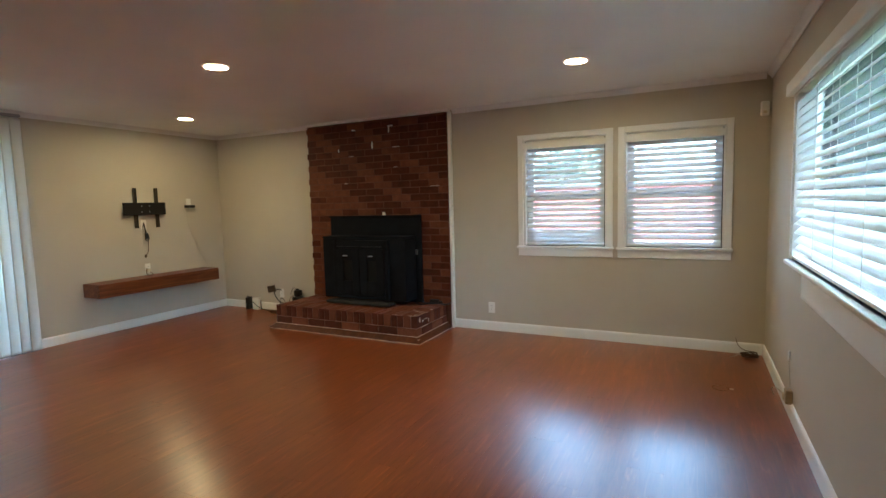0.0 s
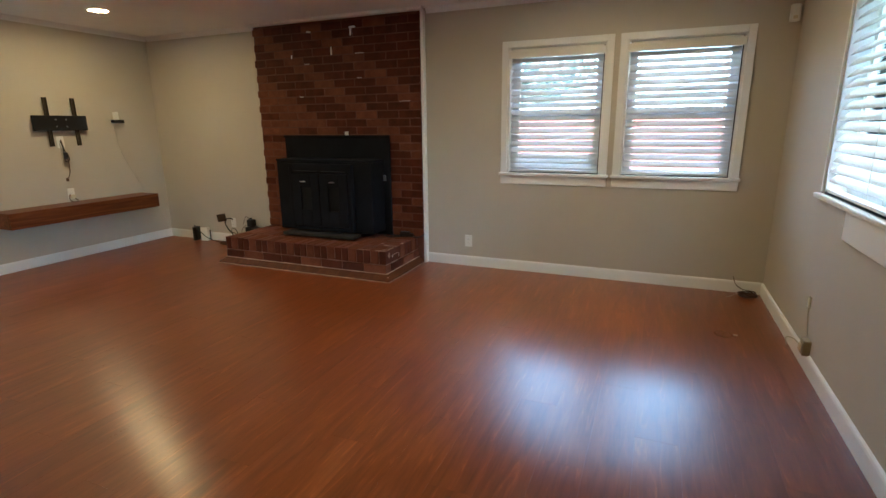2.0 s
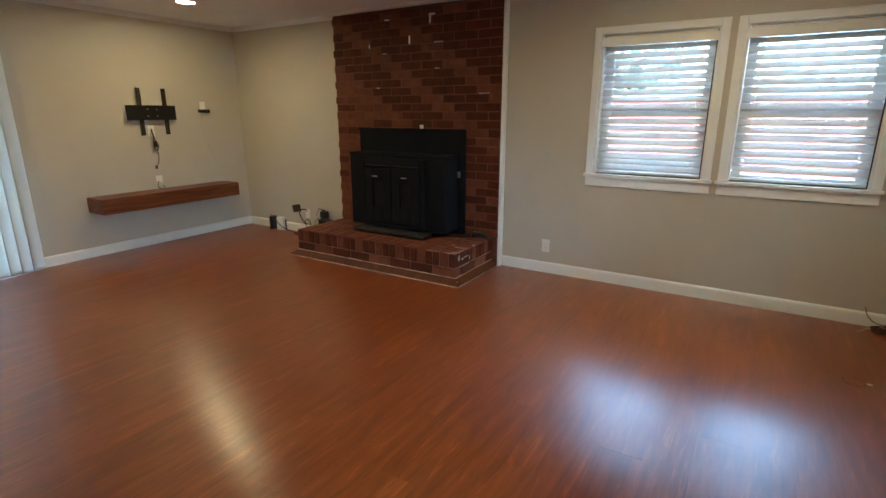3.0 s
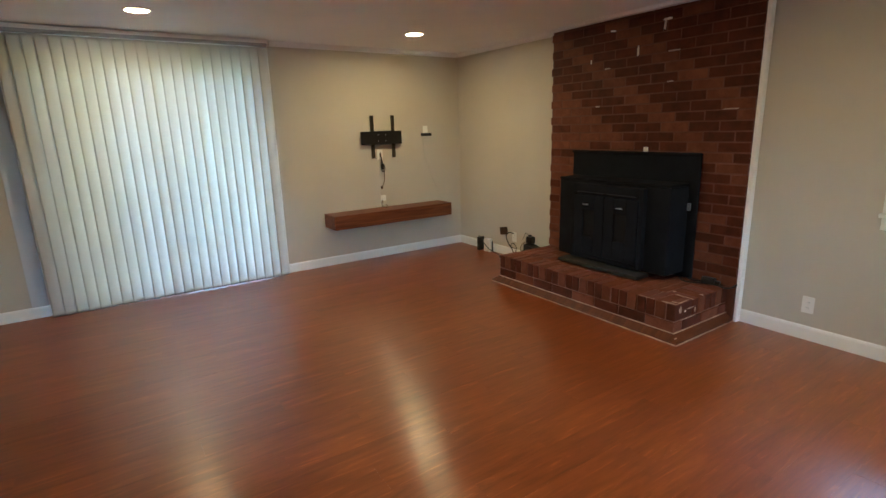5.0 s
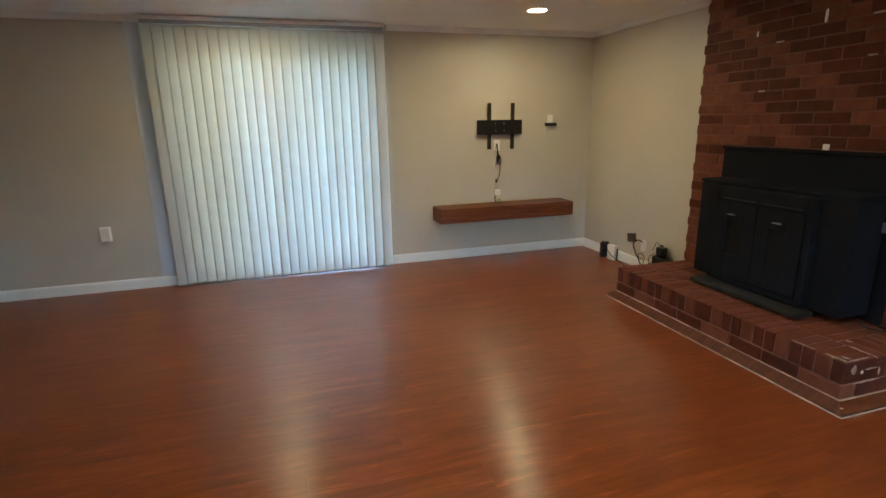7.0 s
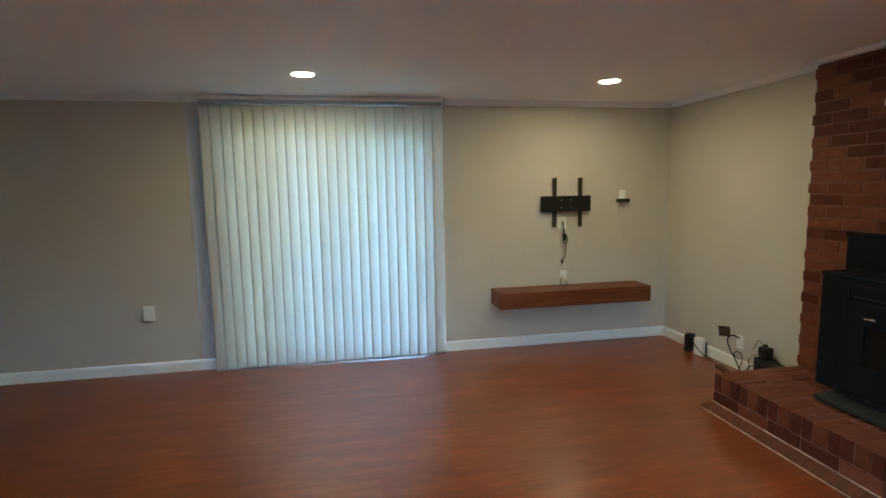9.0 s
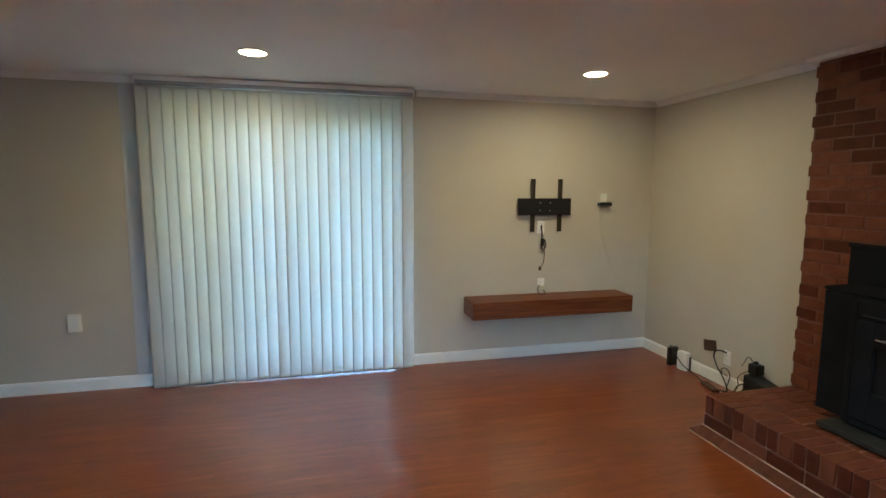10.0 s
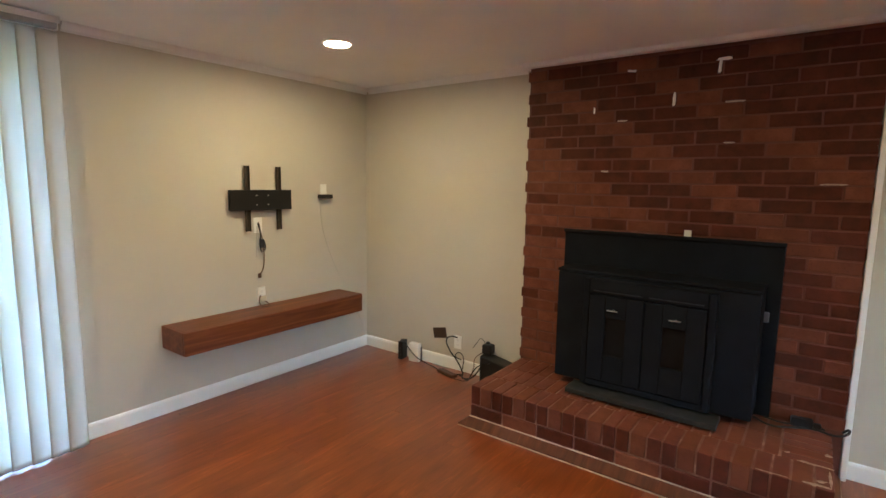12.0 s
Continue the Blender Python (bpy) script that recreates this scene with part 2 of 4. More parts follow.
def make_screen():
    m = bpy.data.materials.new("tan_insect_screen")
    m.use_nodes = True
    n, l = m.node_tree.nodes, m.node_tree.links
    n.remove(n["Principled BSDF"])
    tr, df, ms = (n.new(k) for k in ("ShaderNodeBsdfTransparent", "ShaderNodeBsdfDiffuse", "ShaderNodeMixShader"))
    tr.inputs["Color"].default_value = (0.95, 0.885, 0.76, 1)
    df.inputs["Color"].default_value = (0.4, 0.34, 0.2, 1)
    ms.inputs["Fac"].default_value = 0.22
    l.new(tr.outputs[0], ms.inputs[1])
    l.new(df.outputs[0], ms.inputs[2])
    l.new(ms.outputs[0], n["Material Output"].inputs["Surface"])
    return m


SCREEN = make_screen()


def make_lens():
    m, n, l, b = material("lit_led_lens", 0.4)
    b.inputs["Base Color"].default_value = (0.9, 0.9, 0.88, 1)
    b.inputs["Emission Color"].default_value = LAMP_COLOUR
    b.inputs["Emission Strength"].default_value = LAMP
    return m


LENS = make_lens()


def ground_mat(name, a, c, scale):
    m, n, l, b = material(name, 0.9, 0, 0.2)
    geo = n.new("ShaderNodeNewGeometry")
    f = noise_tex(n, l, geo.outputs["Position"], scale, 8, 0.65)
    l.new(ramp(n, l, f, [(0.3, a), (0.7, c)]), b.inputs["Base Color"])
    bump(n, l, b, f, 0.4, 0.02)
    return m


GRASS = ground_mat("lawn_grass", (0.045, 0.075, 0.02), (0.10, 0.13, 0.045), 6)
CONCRETE = ground_mat("grey_concrete", (0.30, 0.295, 0.28), (0.42, 0.41, 0.39), 3)
GARDEN_BRICK = ground_mat("red_garden_brick", (0.10, 0.030, 0.027), (0.14, 0.045, 0.04), 5)
HOUSE_SIDING = ground_mat("pale_house_siding", (0.42, 0.43, 0.44), (0.5, 0.51, 0.52), 2)
HOUSE_GLASS = painted("grey_reflecting_house_glass", (0.40, 0.44, 0.48), 0.15, 0.2, 3, 0.0001)
SHINGLE = ground_mat("grey_roof_shingle", (0.06, 0.06, 0.065), (0.12, 0.12, 0.125), 9)
BARK = ground_mat("tree_bark", (0.07, 0.05, 0.035), (0.15, 0.11, 0.08), 12)
LEAF = ground_mat("tree_leaves", (0.030, 0.038, 0.030), (0.055, 0.066, 0.05), 7)
FENCE_WOOD = ground_mat("weathered_fence_wood", (0.26, 0.2, 0.1), (0.40, 0.32, 0.17), 5)


# ---------- mesh helpers ----------
def box(bm, x0, y0, z0, x1, y1, z1, bevel=0.0, segs=1):
    made = bmesh.ops.create_cube(bm, size=1.0, matrix=Matrix.Translation(((x0 + x1) / 2, (y0 + y1) / 2, (z0 + z1) / 2)) @ Matrix.Diagonal((abs(x1 - x0), abs(y1 - y0), abs(z1 - z0), 1)))
    if bevel:
        edges = {e for v in made["verts"] for e in v.link_edges}
        bmesh.ops.bevel(bm, geom=list(edges), offset=bevel, segments=segs, affect="EDGES", profile=0.5, clamp_overlap=True)
    return bm


def boxed(*args, **kw):
    return box(bmesh.new(), *args, **kw)


def tube(bm, r0, r1, z0, z1, n=20, m=Matrix()):
    bmesh.ops.create_cone(bm, cap_ends=True, segments=n, radius1=r0, radius2=r1, depth=z1 - z0, matrix=m @ Matrix.Translation((0, 0, (z0 + z1) / 2)))
    return bm


def lathe(profile, n=32):
    """A turned ring from (radius, height) pairs round the z axis."""
    bm = bmesh.new()
    rings = []
    for r, z in profile:
        rings.append([bm.verts.new((r * math.cos(2 * math.pi * i / n), r * math.sin(2 * math.pi * i / n), z)) for i in range(n)])
    for a, c in zip(rings, rings[1:]):
        for i in range(n):
            bm.faces.new((a[i], a[(i + 1) % n], c[(i + 1) % n], c[i]))
    return bm


def mesh_of(name, bm, mat, smooth=False):
    bmesh.ops.recalc_face_normals(bm, faces=bm.faces[:])
    me = bpy.data.meshes.new(name)
    bm.to_mesh(me)
    bm.free()
    me.materials.append(mat)
    if smooth:
        for p in me.polygons:
            p.use_smooth = True
    return me


def part(name, bm, mat, parent, label="", smooth=False, at=None):
    ob = new(name, mesh_of(name, bm, mat, smooth))
    ob.parent = parent
    if at is not None:
        ob.matrix_basis = at
    return tagged(ob, label)


def shared(name, me, parent, at):
    ob = new(name, me)
    ob.parent = parent
    ob.matrix_basis = at
    return ob


def thing(name, at, label, category, group="", kind=""):
    ob = new(name)
    ob.empty_display_size = 0.1
    ob.matrix_basis = at if isinstance(at, Matrix) else pose(*at)
    return tagged(ob, label, category, group, kind)


def solid(name, bm, mat, label, category="", kind="structure", smooth=False):
    return tagged(new(name, mesh_of(name, bm, mat, smooth)), label, category, "", kind)


def cord(name, points, radius, mat, parent=None, label="", category="", group=""):
    """A round cable along a smooth line through the points."""
    cu = bpy.data.curves.new(name, "CURVE")
    cu.dimensions, cu.bevel_depth, cu.bevel_resolution, cu.resolution_u = "3D", radius, 2, 8
    sp = cu.splines.new("BEZIER")
    sp.bezier_points.add(len(points) - 1)
    for p, co in zip(sp.bezier_points, points):
        p.co, p.handle_left_type, p.handle_right_type = co, "AUTO", "AUTO"
    cu.use_fill_caps = True
    tmp = bpy.data.objects.new(name, cu)
    me = bpy.data.meshes.new_from_object(tmp)
    bpy.data.objects.remove(tmp)
    bpy.data.curves.remove(cu)
    me.materials.clear()
    me.materials.append(mat)
    for p in me.polygons:
        p.use_smooth = True
    ob = new(name, me)
    if parent:
        ob.parent = parent
    return tagged(ob, label, category, group)


# ---------- the room ----------
XL, XR, YB, YF, ZC = -6.02, 0.69, 5.205, -2.3, 2.44
T = 0.16


def pierced_wall(name, axis, at, out, lo, hi, holes, label):
    """A thick wall at x or y = at, from lo to hi along it, with rectangular openings (a, b, z0, z1)."""
    bm = bmesh.new()
    cuts = sorted({lo, hi, *[h[0] for h in holes], *[h[1] for h in holes]})
    for a, c in zip(cuts, cuts[1:]):
        here = [h for h in holes if h[0] <= a and c <= h[1]]
        spans = [(0, here[0][2]), (here[0][3], ZC)] if here else [(0, ZC)]
        for z0, z1 in spans:
            if z1 - z0 > 0.001:
                if axis == "y":
                    box(bm, a, at, z0, c, at + out, z1)
                else:
                    box(bm, at, a, z0, at + out, c, z1)
    bmesh.ops.remove_doubles(bm, verts=bm.verts[:], dist=1e-5)
    return solid(name, bm, WALL_PAINT, label, "wall")


W1, W2 = (-1.491, -0.649, 0.945, 2.036), (-0.491, 0.361, 0.945, 2.036)
# WR's unseen south stretch is lengthened to let in more daylight.
WR = (0.1, 4.02, 0.985, 2.115)
WS = (0.76, 2.76, 0.0, 2.27)
pierced_wall("wall_north", "y", YB, T, XL - T, XR + T, [W1, W2], "greige painted wall with two windows and a brick chimney breast")
pierced_wall("wall_east", "x", XR, T, YF, YB, [WR], "greige painted wall with a wide window")
pierced_wall("wall_west", "x", XL, -T, YF, YB, [WS], "greige painted wall with a sliding patio door")
pierced_wall("wall_south", "y", YF, -T, XL - T, XR + T, [], "plain greige painted wall")
solid("ceiling", boxed(XL - T, YF - T, ZC, XR + T, YB + T, ZC + 0.12), CEILING_PAINT, "matt white painted ceiling", "ceiling")
# Unseen roof; its west eave is widened to shade the vane tops.
roof = solid("roof", boxed(XL - 0.95, YF - 0.6, ZC + 0.125, XR + 0.6, YB + 0.6, ZC + 0.3), SHINGLE, "grey shingled roof over the room", "roof")
slab = solid("subfloor", boxed(XL - T, YF - T, -0.2, XR + T, YB + T, -0.012), CONCRETE, "concrete slab under the floor", "floor")


def profile_run(name, prof, a, c, normal, label, mat=TRIM_PAINT):
    """A moulding of profile (out, up) from a to c along a wall whose inward normal is given."""
    bm = bmesh.new()
    ring = []
    for p in (a, c):
        ring.append([bm.verts.new((p[0] + normal[0] * o, p[1] + normal[1] * o, u)) for o, u in prof])
    k = len(prof)
    for i in range(k):
        bm.faces.new((ring[0][i], ring[0][(i + 1) % k], ring[1][(i + 1) % k], ring[1][i]))
    bm.faces.new(ring[0])
    bm.faces.new(ring[1][::-1])
    return solid(name, bm, mat, label, "moulding")


BASE = [(0.0, 0.0), (0.015, 0.0), (0.015, 0.082), (0.011, 0.094), (0.004, 0.1), (0.0, 0.1)]
CROWN = [(0.0, ZC), (0.042, ZC), (0.036, ZC - 0.012), (0.014, ZC - 0.036), (0.008, ZC - 0.05), (0.0, ZC - 0.05)]
BRICK_CROWN = [(0.0, ZC), (0.052, ZC), (0.052, ZC - 0.024), (0.044, ZC - 0.030), (0.0, ZC - 0.030)]
BX0, BX1, BY = -4.306, -2.335, 5.142      # the brick breast
base_l = "white painted wooden baseboard"
profile_run("baseboard_1", BASE, (XL, 2.79), (XL, YB), (1, 0), base_l)
profile_run("baseboard_2", BASE, (XL, YF), (XL, 0.69), (1, 0), base_l)
profile_run("baseboard_3", BASE, (XL + 0.0155, YB), (BX0, YB), (0, -1), base_l)
profile_run("baseboard_4", BASE, (-2.302, YB), (XR - 0.0155, YB), (0, -1), base_l)
profile_run("baseboard_5", BASE, (XR, YF), (XR, YB), (-1, 0), base_l)
crown_l = "small white crown moulding at the ceiling"
profile_run("trim_1", CROWN, (XL, YF), (XL, 0.70), (1, 0), crown_l)
profile_run("trim_2", CROWN, (XL, 2.84), (XL, YB), (1, 0), crown_l)
profile_run("trim_3", CROWN, (XL + 0.043, YB), (BX0 - 0.045, YB), (0, -1), crown_l)
profile_run("trim_4", BRICK_CROWN, (BX0 - 0.044, BY), (-2.29, BY), (0, -1), "white crown moulding along the top of the brick")
profile_run("trim_5", CROWN, (-2.289, YB), (XR - 0.043, YB), (0, -1), crown_l)
profile_run("trim_6", CROWN, (XR, YF), (XR, YB), (-1, 0), crown_l)
solid("trim_7", boxed(-2.333, 5.145, 0.0, -2.303, YB, ZC - 0.026, bevel=0.006, segs=2), TRIM_PAINT, "narrow white corner strip beside the brick", "moulding")
# Added board: stands in for a band of leaked daylight on the wall.
solid("daylight_band", boxed(XL, 0.545, 0.1005, XL + 0.007, 0.668, ZC - 0.051, bevel=0.002), LEAK_PAINT, "flat blue-grey band for daylight leaking past a patio door blind", "moulding")
solid("trim_10", boxed(XL, 0.6685, 0.1005, XL + 0.016, 0.688, ZC - 0.051, bevel=0.003), TRIM_PAINT, "thin white edge bead beside a patio door", "moulding")
solid("trim_8", boxed(BX0 - 0.044, BY + 0.001, ZC - 0.03, BX0 - 0.001, YB, ZC, bevel=0.004), TRIM_PAINT, "short return of the white crown moulding", "moulding")


# ---------- windows ----------
def sash_window(name, a, c, z0, z1, label, casing=0.056):
    """A double-hung window in the back wall, with casing, stool, apron, two sashes and panes."""
    w = thing(name, (0, 0, 0), label, "window", kind="structure")
    y = YB
    part("casing_side", boxed(a - casing, y - 0.018, z0 + 0.001, a, y, z1 + casing, bevel=0.003), TRIM_PAINT, w)
    part("casing_side", boxed(c, y - 0.018, z0 + 0.001, c + casing, y, z1 + casing, bevel=0.003), TRIM_PAINT, w)
    part("casing_head", boxed(a + 0.0005, y - 0.018, z1, c - 0.0005, y, z1 + casing, bevel=0.003), TRIM_PAINT, w)
    part("window_sill", boxed(a - casing - 0.012, y - 0.04, z0 - 0.026, c + casing + 0.012, y + 0.05, z0, bevel=0.006, segs=2), TRIM_PAINT, w)
    part("apron", boxed(a - casing, y - 0.016, z0 - 0.105, c + casing, y, z0 - 0.027, bevel=0.004), TRIM_PAINT, w)
    for x0, x1 in ((a, a + 0.018), (c - 0.018, c)):
        part("jamb", boxed(x0, y + 0.001, z0, x1, y + T + 0.02, z1), TRIM_PAINT, w)
    part("head_jamb", boxed(a + 0.018, y + 0.001, z1 - 0.006, c - 0.018, y + T + 0.02, z1), TRIM_PAINT, w)
    # Black strips put where the gap beside and under the blind is only shaded.
    part("side_gap_shade", boxed(c - 0.026, y + 0.004, z0 + 0.0005, c - 0.0185, y + 0.012, z1 - 0.019), BLACK_PLASTIC, w, "black strip drawn for a shaded gap")
    part("sill_gap_shade", boxed(a + 0.019, y + 0.004, z0 + 0.0005, c - 0.0265, y + 0.014, z0 + 0.007), BLACK_PLASTIC, w, "black strip drawn for a shaded gap")
    zm = (z0 + z1) / 2 - 0.02
    for s0, s1, yy in ((z0, zm + 0.02, y + 0.075), (zm - 0.02, z1 - 0.018, y + 0.11)):
        f = 0.062
        sash = bmesh.new()
        x0, x1 = a + 0.02, c - 0.02
        box(sash, x0, yy, s0, x0 + f, yy + 0.034, s1)
        box(sash, x1 - f, yy, s0, x1, yy + 0.034, s1)
        box(sash, x0 + f, yy, s0, x1 - f, yy + 0.034, s0 + f * 0.75)
        box(sash, x0 + f, yy, s1 - f * 0.7, x1 - f, yy + 0.034, s1)
        so = part("sash", sash, TRIM_PAINT, w)
        p = part("pane", boxed(x0 + f - 0.004, yy + 0.014, s0 + f * 0.7, x1 - f + 0.004, yy + 0.018, s1 - f * 0.65), GLASS, so)
        p.visible_shadow = False
    return w


sash_window("window_1", *W1, "white double-hung window with painted wood casing")
sash_window("window_2", *W2, "white double-hung window with painted wood casing and a raised blind gap")


def slat_mesh(length, width=0.0635, crown=0.0035, thick=0.0028):
    """A gently crowned slat along x."""
    bm = bmesh.new()
    k = 5
    rows = []
    for x in (-length / 2, length / 2):
        top = [bm.verts.new((x, -width / 2 + width * i / k, crown * (1 - (2 * i / k - 1) ** 2) + thick / 2)) for i in range(k + 1)]
        low = [bm.verts.new((x, -width / 2 + width * i / k, crown * (1 - (2 * i / k - 1) ** 2) - thick / 2)) for i in range(k + 1)]
        rows.append(top + low[::-1])
    m = len(rows[0])
    for i in range(m):
        bm.faces.new((rows[0][i], rows[0][(i + 1) % m], rows[1][(i + 1) % m], rows[1][i]))
    bm.faces.new(rows[0])
    bm.faces.new(rows[1][::-1])
    return mesh_of("slat", bm, SLAT)


def venetian(at, length, drop, tilt, pitch, label, cords, wand=True, slack=0.0, proud=0.0):
    """A 2-inch horizontal blind hanging from at; it faces -y, its slats run along x."""
    b = thing("window_blind", at, label, "window blind", "horizontal blinds")
    part("headrail", boxed(-length / 2, -0.02, -0.045, length / 2, 0.03, proud * 0.92, bevel=0.002), WHITE_PLASTIC, b)
    part("valance", boxed(-length / 2 - 0.012 - proud * 0.35, -0.046 - proud, -0.062, length / 2 + 0.012 + proud * 0.35, -0.036 - proud, 0.004 - proud * 0.1, bevel=0.004, segs=2), WHITE_PLASTIC, b)
    if proud:
        for s in (-1, 1):
            xx = s * (length / 2 - 0.06)
            part("valance_clip", boxed(xx - 0.012, -0.036 - proud, -0.04, xx + 0.012, -0.0205, -0.012, bevel=0.002), WHITE_PLASTIC, b)
    me = slat_mesh(length)
    z, rng = -0.075, random.Random(int(length * 1000))
    while z > -drop + 0.04:
        shared("slat", me, b, pose(rng.uniform(-0.001, 0.001), 0, z, tilt + rng.uniform(-1.8, 1.8), rng.uniform(-0.12, 0.12), 0))
        z -= pitch if z > -drop + slack else pitch * 0.78
    part("bottom_rail", boxed(-length / 2, -0.025, -drop, length / 2, 0.025, -drop + 0.018, bevel=0.004, segs=2), WHITE_PLASTIC, b)
    for f in cords:
        for yy in (-0.031, 0.031):
            part("ladder_cord", tube(bmesh.new(), 0.0011, 0.0011, -drop + 0.01, -0.04, 6, Matrix.Translation((f * length, yy, 0))), WHITE_PLASTIC, b)
    if wand:
        cord("pull_cord", [(-length * 0.39, -0.03, -0.06), (-length * 0.392, -0.033, -drop * 0.4), (-length * 0.39, -0.034, -drop * 0.7)], 0.0022, WHITE_PLASTIC, b)
        cord("lift_cord", [(length * 0.4, -0.03, -0.06), (length * 0.402, -0.034, -drop * 0.3), (length * 0.4, -0.034, -drop * 0.46)], 0.0016, WHITE_PLASTIC, b)
        part("cord_tassel", tube(bmesh.new(), 0.009, 0.004, -drop * 0.46 - 0.035, -drop * 0.46, 12, Matrix.Translation((length * 0.4, -0.034, 0))), WHITE_PLASTIC, b)
    return b


bl = "white wide slatted blind half open in a window"
venetian((-1.07, YB + 0.041, 2.005), 0.792, 1.051, BACK_TILT, 0.0555, bl + " beside another", (-0.4, 0.4), True, 0.17, 0.026)
venetian((-0.065, YB + 0.041, 2.004), 0.802, 1.05, BACK_TILT, 0.0555, bl + " near the corner", (-0.4, 0.4), True, 0.0, 0.026)

# wide east window
we = thing("window_3", (0, 0, 0), "wide white window with a shelf-like sill", "window", kind="structure")
y0, y1, z0, z1 = WR
part("jamb", boxed(XR + 0.001, y1 - 0.02, z0, XR + T, y1, z1), TRIM_PAINT, we)
part("jamb", boxed(XR + 0.001, y0, z0, XR + T, y0 + 0.02, z1), TRIM_PAINT, we)
part("head_jamb", boxed(XR + 0.001, y0 + 0.02, z1 - 0.02, XR + T, y1 - 0.02, z1), TRIM_PAINT, we)
part("edge_bead", boxed(XR - 0.012, y1, z0, XR, y1 + 0.014, z1, bevel=0.003), TRIM_PAINT, we)
part("window_sill", boxed(XR - 0.035, y0 - 0.05, z0 - 0.028, XR + 0.1, y1 + 0.06, z0, bevel=0.008, segs=2), TRIM_PAINT, we)
part("apron", boxed(XR - 0.016, y0, 0.812, XR, 3.56, 0.956, bevel=0.005, segs=2), TRIM_PAINT, we)
part("cornice", boxed(XR - 0.05, y0 - 0.06, 2.045, XR, y1 + 0.07, 2.125, bevel=0.008, segs=2), TRIM_PAINT, we)
for k, (a, c) in enumerate(((y0 + 0.02, (y0 + y1) / 2), ((y0 + y1) / 2, y1 - 0.02))):
    fr = bmesh.new()
    f = 0.05
    box(fr, XR + 0.1, a, z0, XR + 0.135, a + f, z1 - 0.02)
    box(fr, XR + 0.1, c - f, z0, XR + 0.135, c, z1 - 0.02)
    box(fr, XR + 0.1, a + f, z0, XR + 0.135, c - f, z0 + f)
    box(fr, XR + 0.1, a + f, z1 - 0.02 - f, XR + 0.135, c - f, z1 - 0.02)
    so = part("sash", fr, TRIM_PAINT, we)
    pn = part("pane", boxed(XR + 0.115, a + f - 0.004, z0 + f - 0.004, XR + 0.119, c - f + 0.004, z1 - 0.016 - f), GLASS, so)
    pn.visible_shadow = False
venetian(pose(XR + 0.032, (y0 + y1) / 2, z1 - 0.022, 0, 0, -90), y1 - y0 - 0.05, z1 - z0 - 0.03, EAST_TILT, 0.0555,
         "wide white wide slatted blind tilted partly closed", (-0.469, -0.344, -0.227, -0.11, 0.02, 0.14, 0.27, 0.39, 0.47), False)

# sliding patio door
ds = thing("door_1", (0, 0, 0), "white framed sliding glass patio door behind vertical blinds", "sliding door", kind="structure")
y0, y1, z0, z1 = WS
for nm, bb in (("door_frame", (XL - T, y0, 0.0, XL - 0.02, y0 + 0.04, z1)), ("door_frame", (XL - T, y1 - 0.04, 0.0, XL - 0.02, y1, z1)),
               ("door_head", (XL - T, y0 + 0.04, z1 - 0.04, XL - 0.02, y1 - 0.04, z1)), ("threshold", (XL - T, y0 + 0.04, -0.012, XL - 0.01, y1 - 0.04, 0.022))):
    part(nm, boxed(*bb, bevel=0.003), TRIM_PAINT, ds)
ym = (y0 + y1) / 2
for a, c, xx in ((y0 + 0.04, ym + 0.03, XL - 0.06), (ym - 0.03, y1 - 0.04, XL - 0.11)):
    fr = bmesh.new()
    f = 0.06
    box(fr, xx - 0.035, a, 0.022, xx, a + f, z1 - 0.04)
    box(fr, xx - 0.035, c - f, 0.022, xx, c, z1 - 0.04)
    box(fr, xx - 0.035, a + f, 0.022, xx, c - f, 0.022 + 0.09)
    box(fr, xx - 0.035, a + f, z1 - 0.04 - f, xx, c - f, z1 - 0.04)
    leaf = part("door_leaf", fr, TRIM_PAINT, ds)
    pn = part("pane", boxed(xx - 0.02, a + f - 0.004, 0.108, xx - 0.015, c - f + 0.004, z1 - 0.036 - f), GLASS, leaf)
    pn.visible_shadow = False
scr = part("insect_screen", boxed(XL - 0.152, y0 + 0.045, 0.03, XL - 0.149, 1.385, z1 - 0.045), SCREEN, ds, "tan fibreglass insect screen")
part("door_handle", boxed(XL - 0.06, ym - 0.01, 0.95, XL - 0.03, ym + 0.015, 1.15, bevel=0.006, segs=2), WHITE_PLASTIC, ds)

vb = thing("vertical_blind", (-5.92, 0, 0), "off-white vertical vane blind drawn shut across a patio door", "vertical blind")
VY0, VY1, VTOP = 0.695, 2.79, 2.345
part("headrail", boxed(-0.025, VY0, 2.372, 0.022, VY1, 2.412, bevel=0.003), RAIL_GREY, vb, "dull grey metal rail")
part("rail_lip", boxed(0.0222, VY0 - 0.01, 2.398, 0.030, VY1 + 0.01, 2.432, bevel=0.002), TRIM_PAINT, vb)
part("rail_backing", boxed(XL + 5.92, VY0 - 0.02, 2.375, -0.026, VY1 + 0.02, ZC, bevel=0.002), TRIM_PAINT, vb)


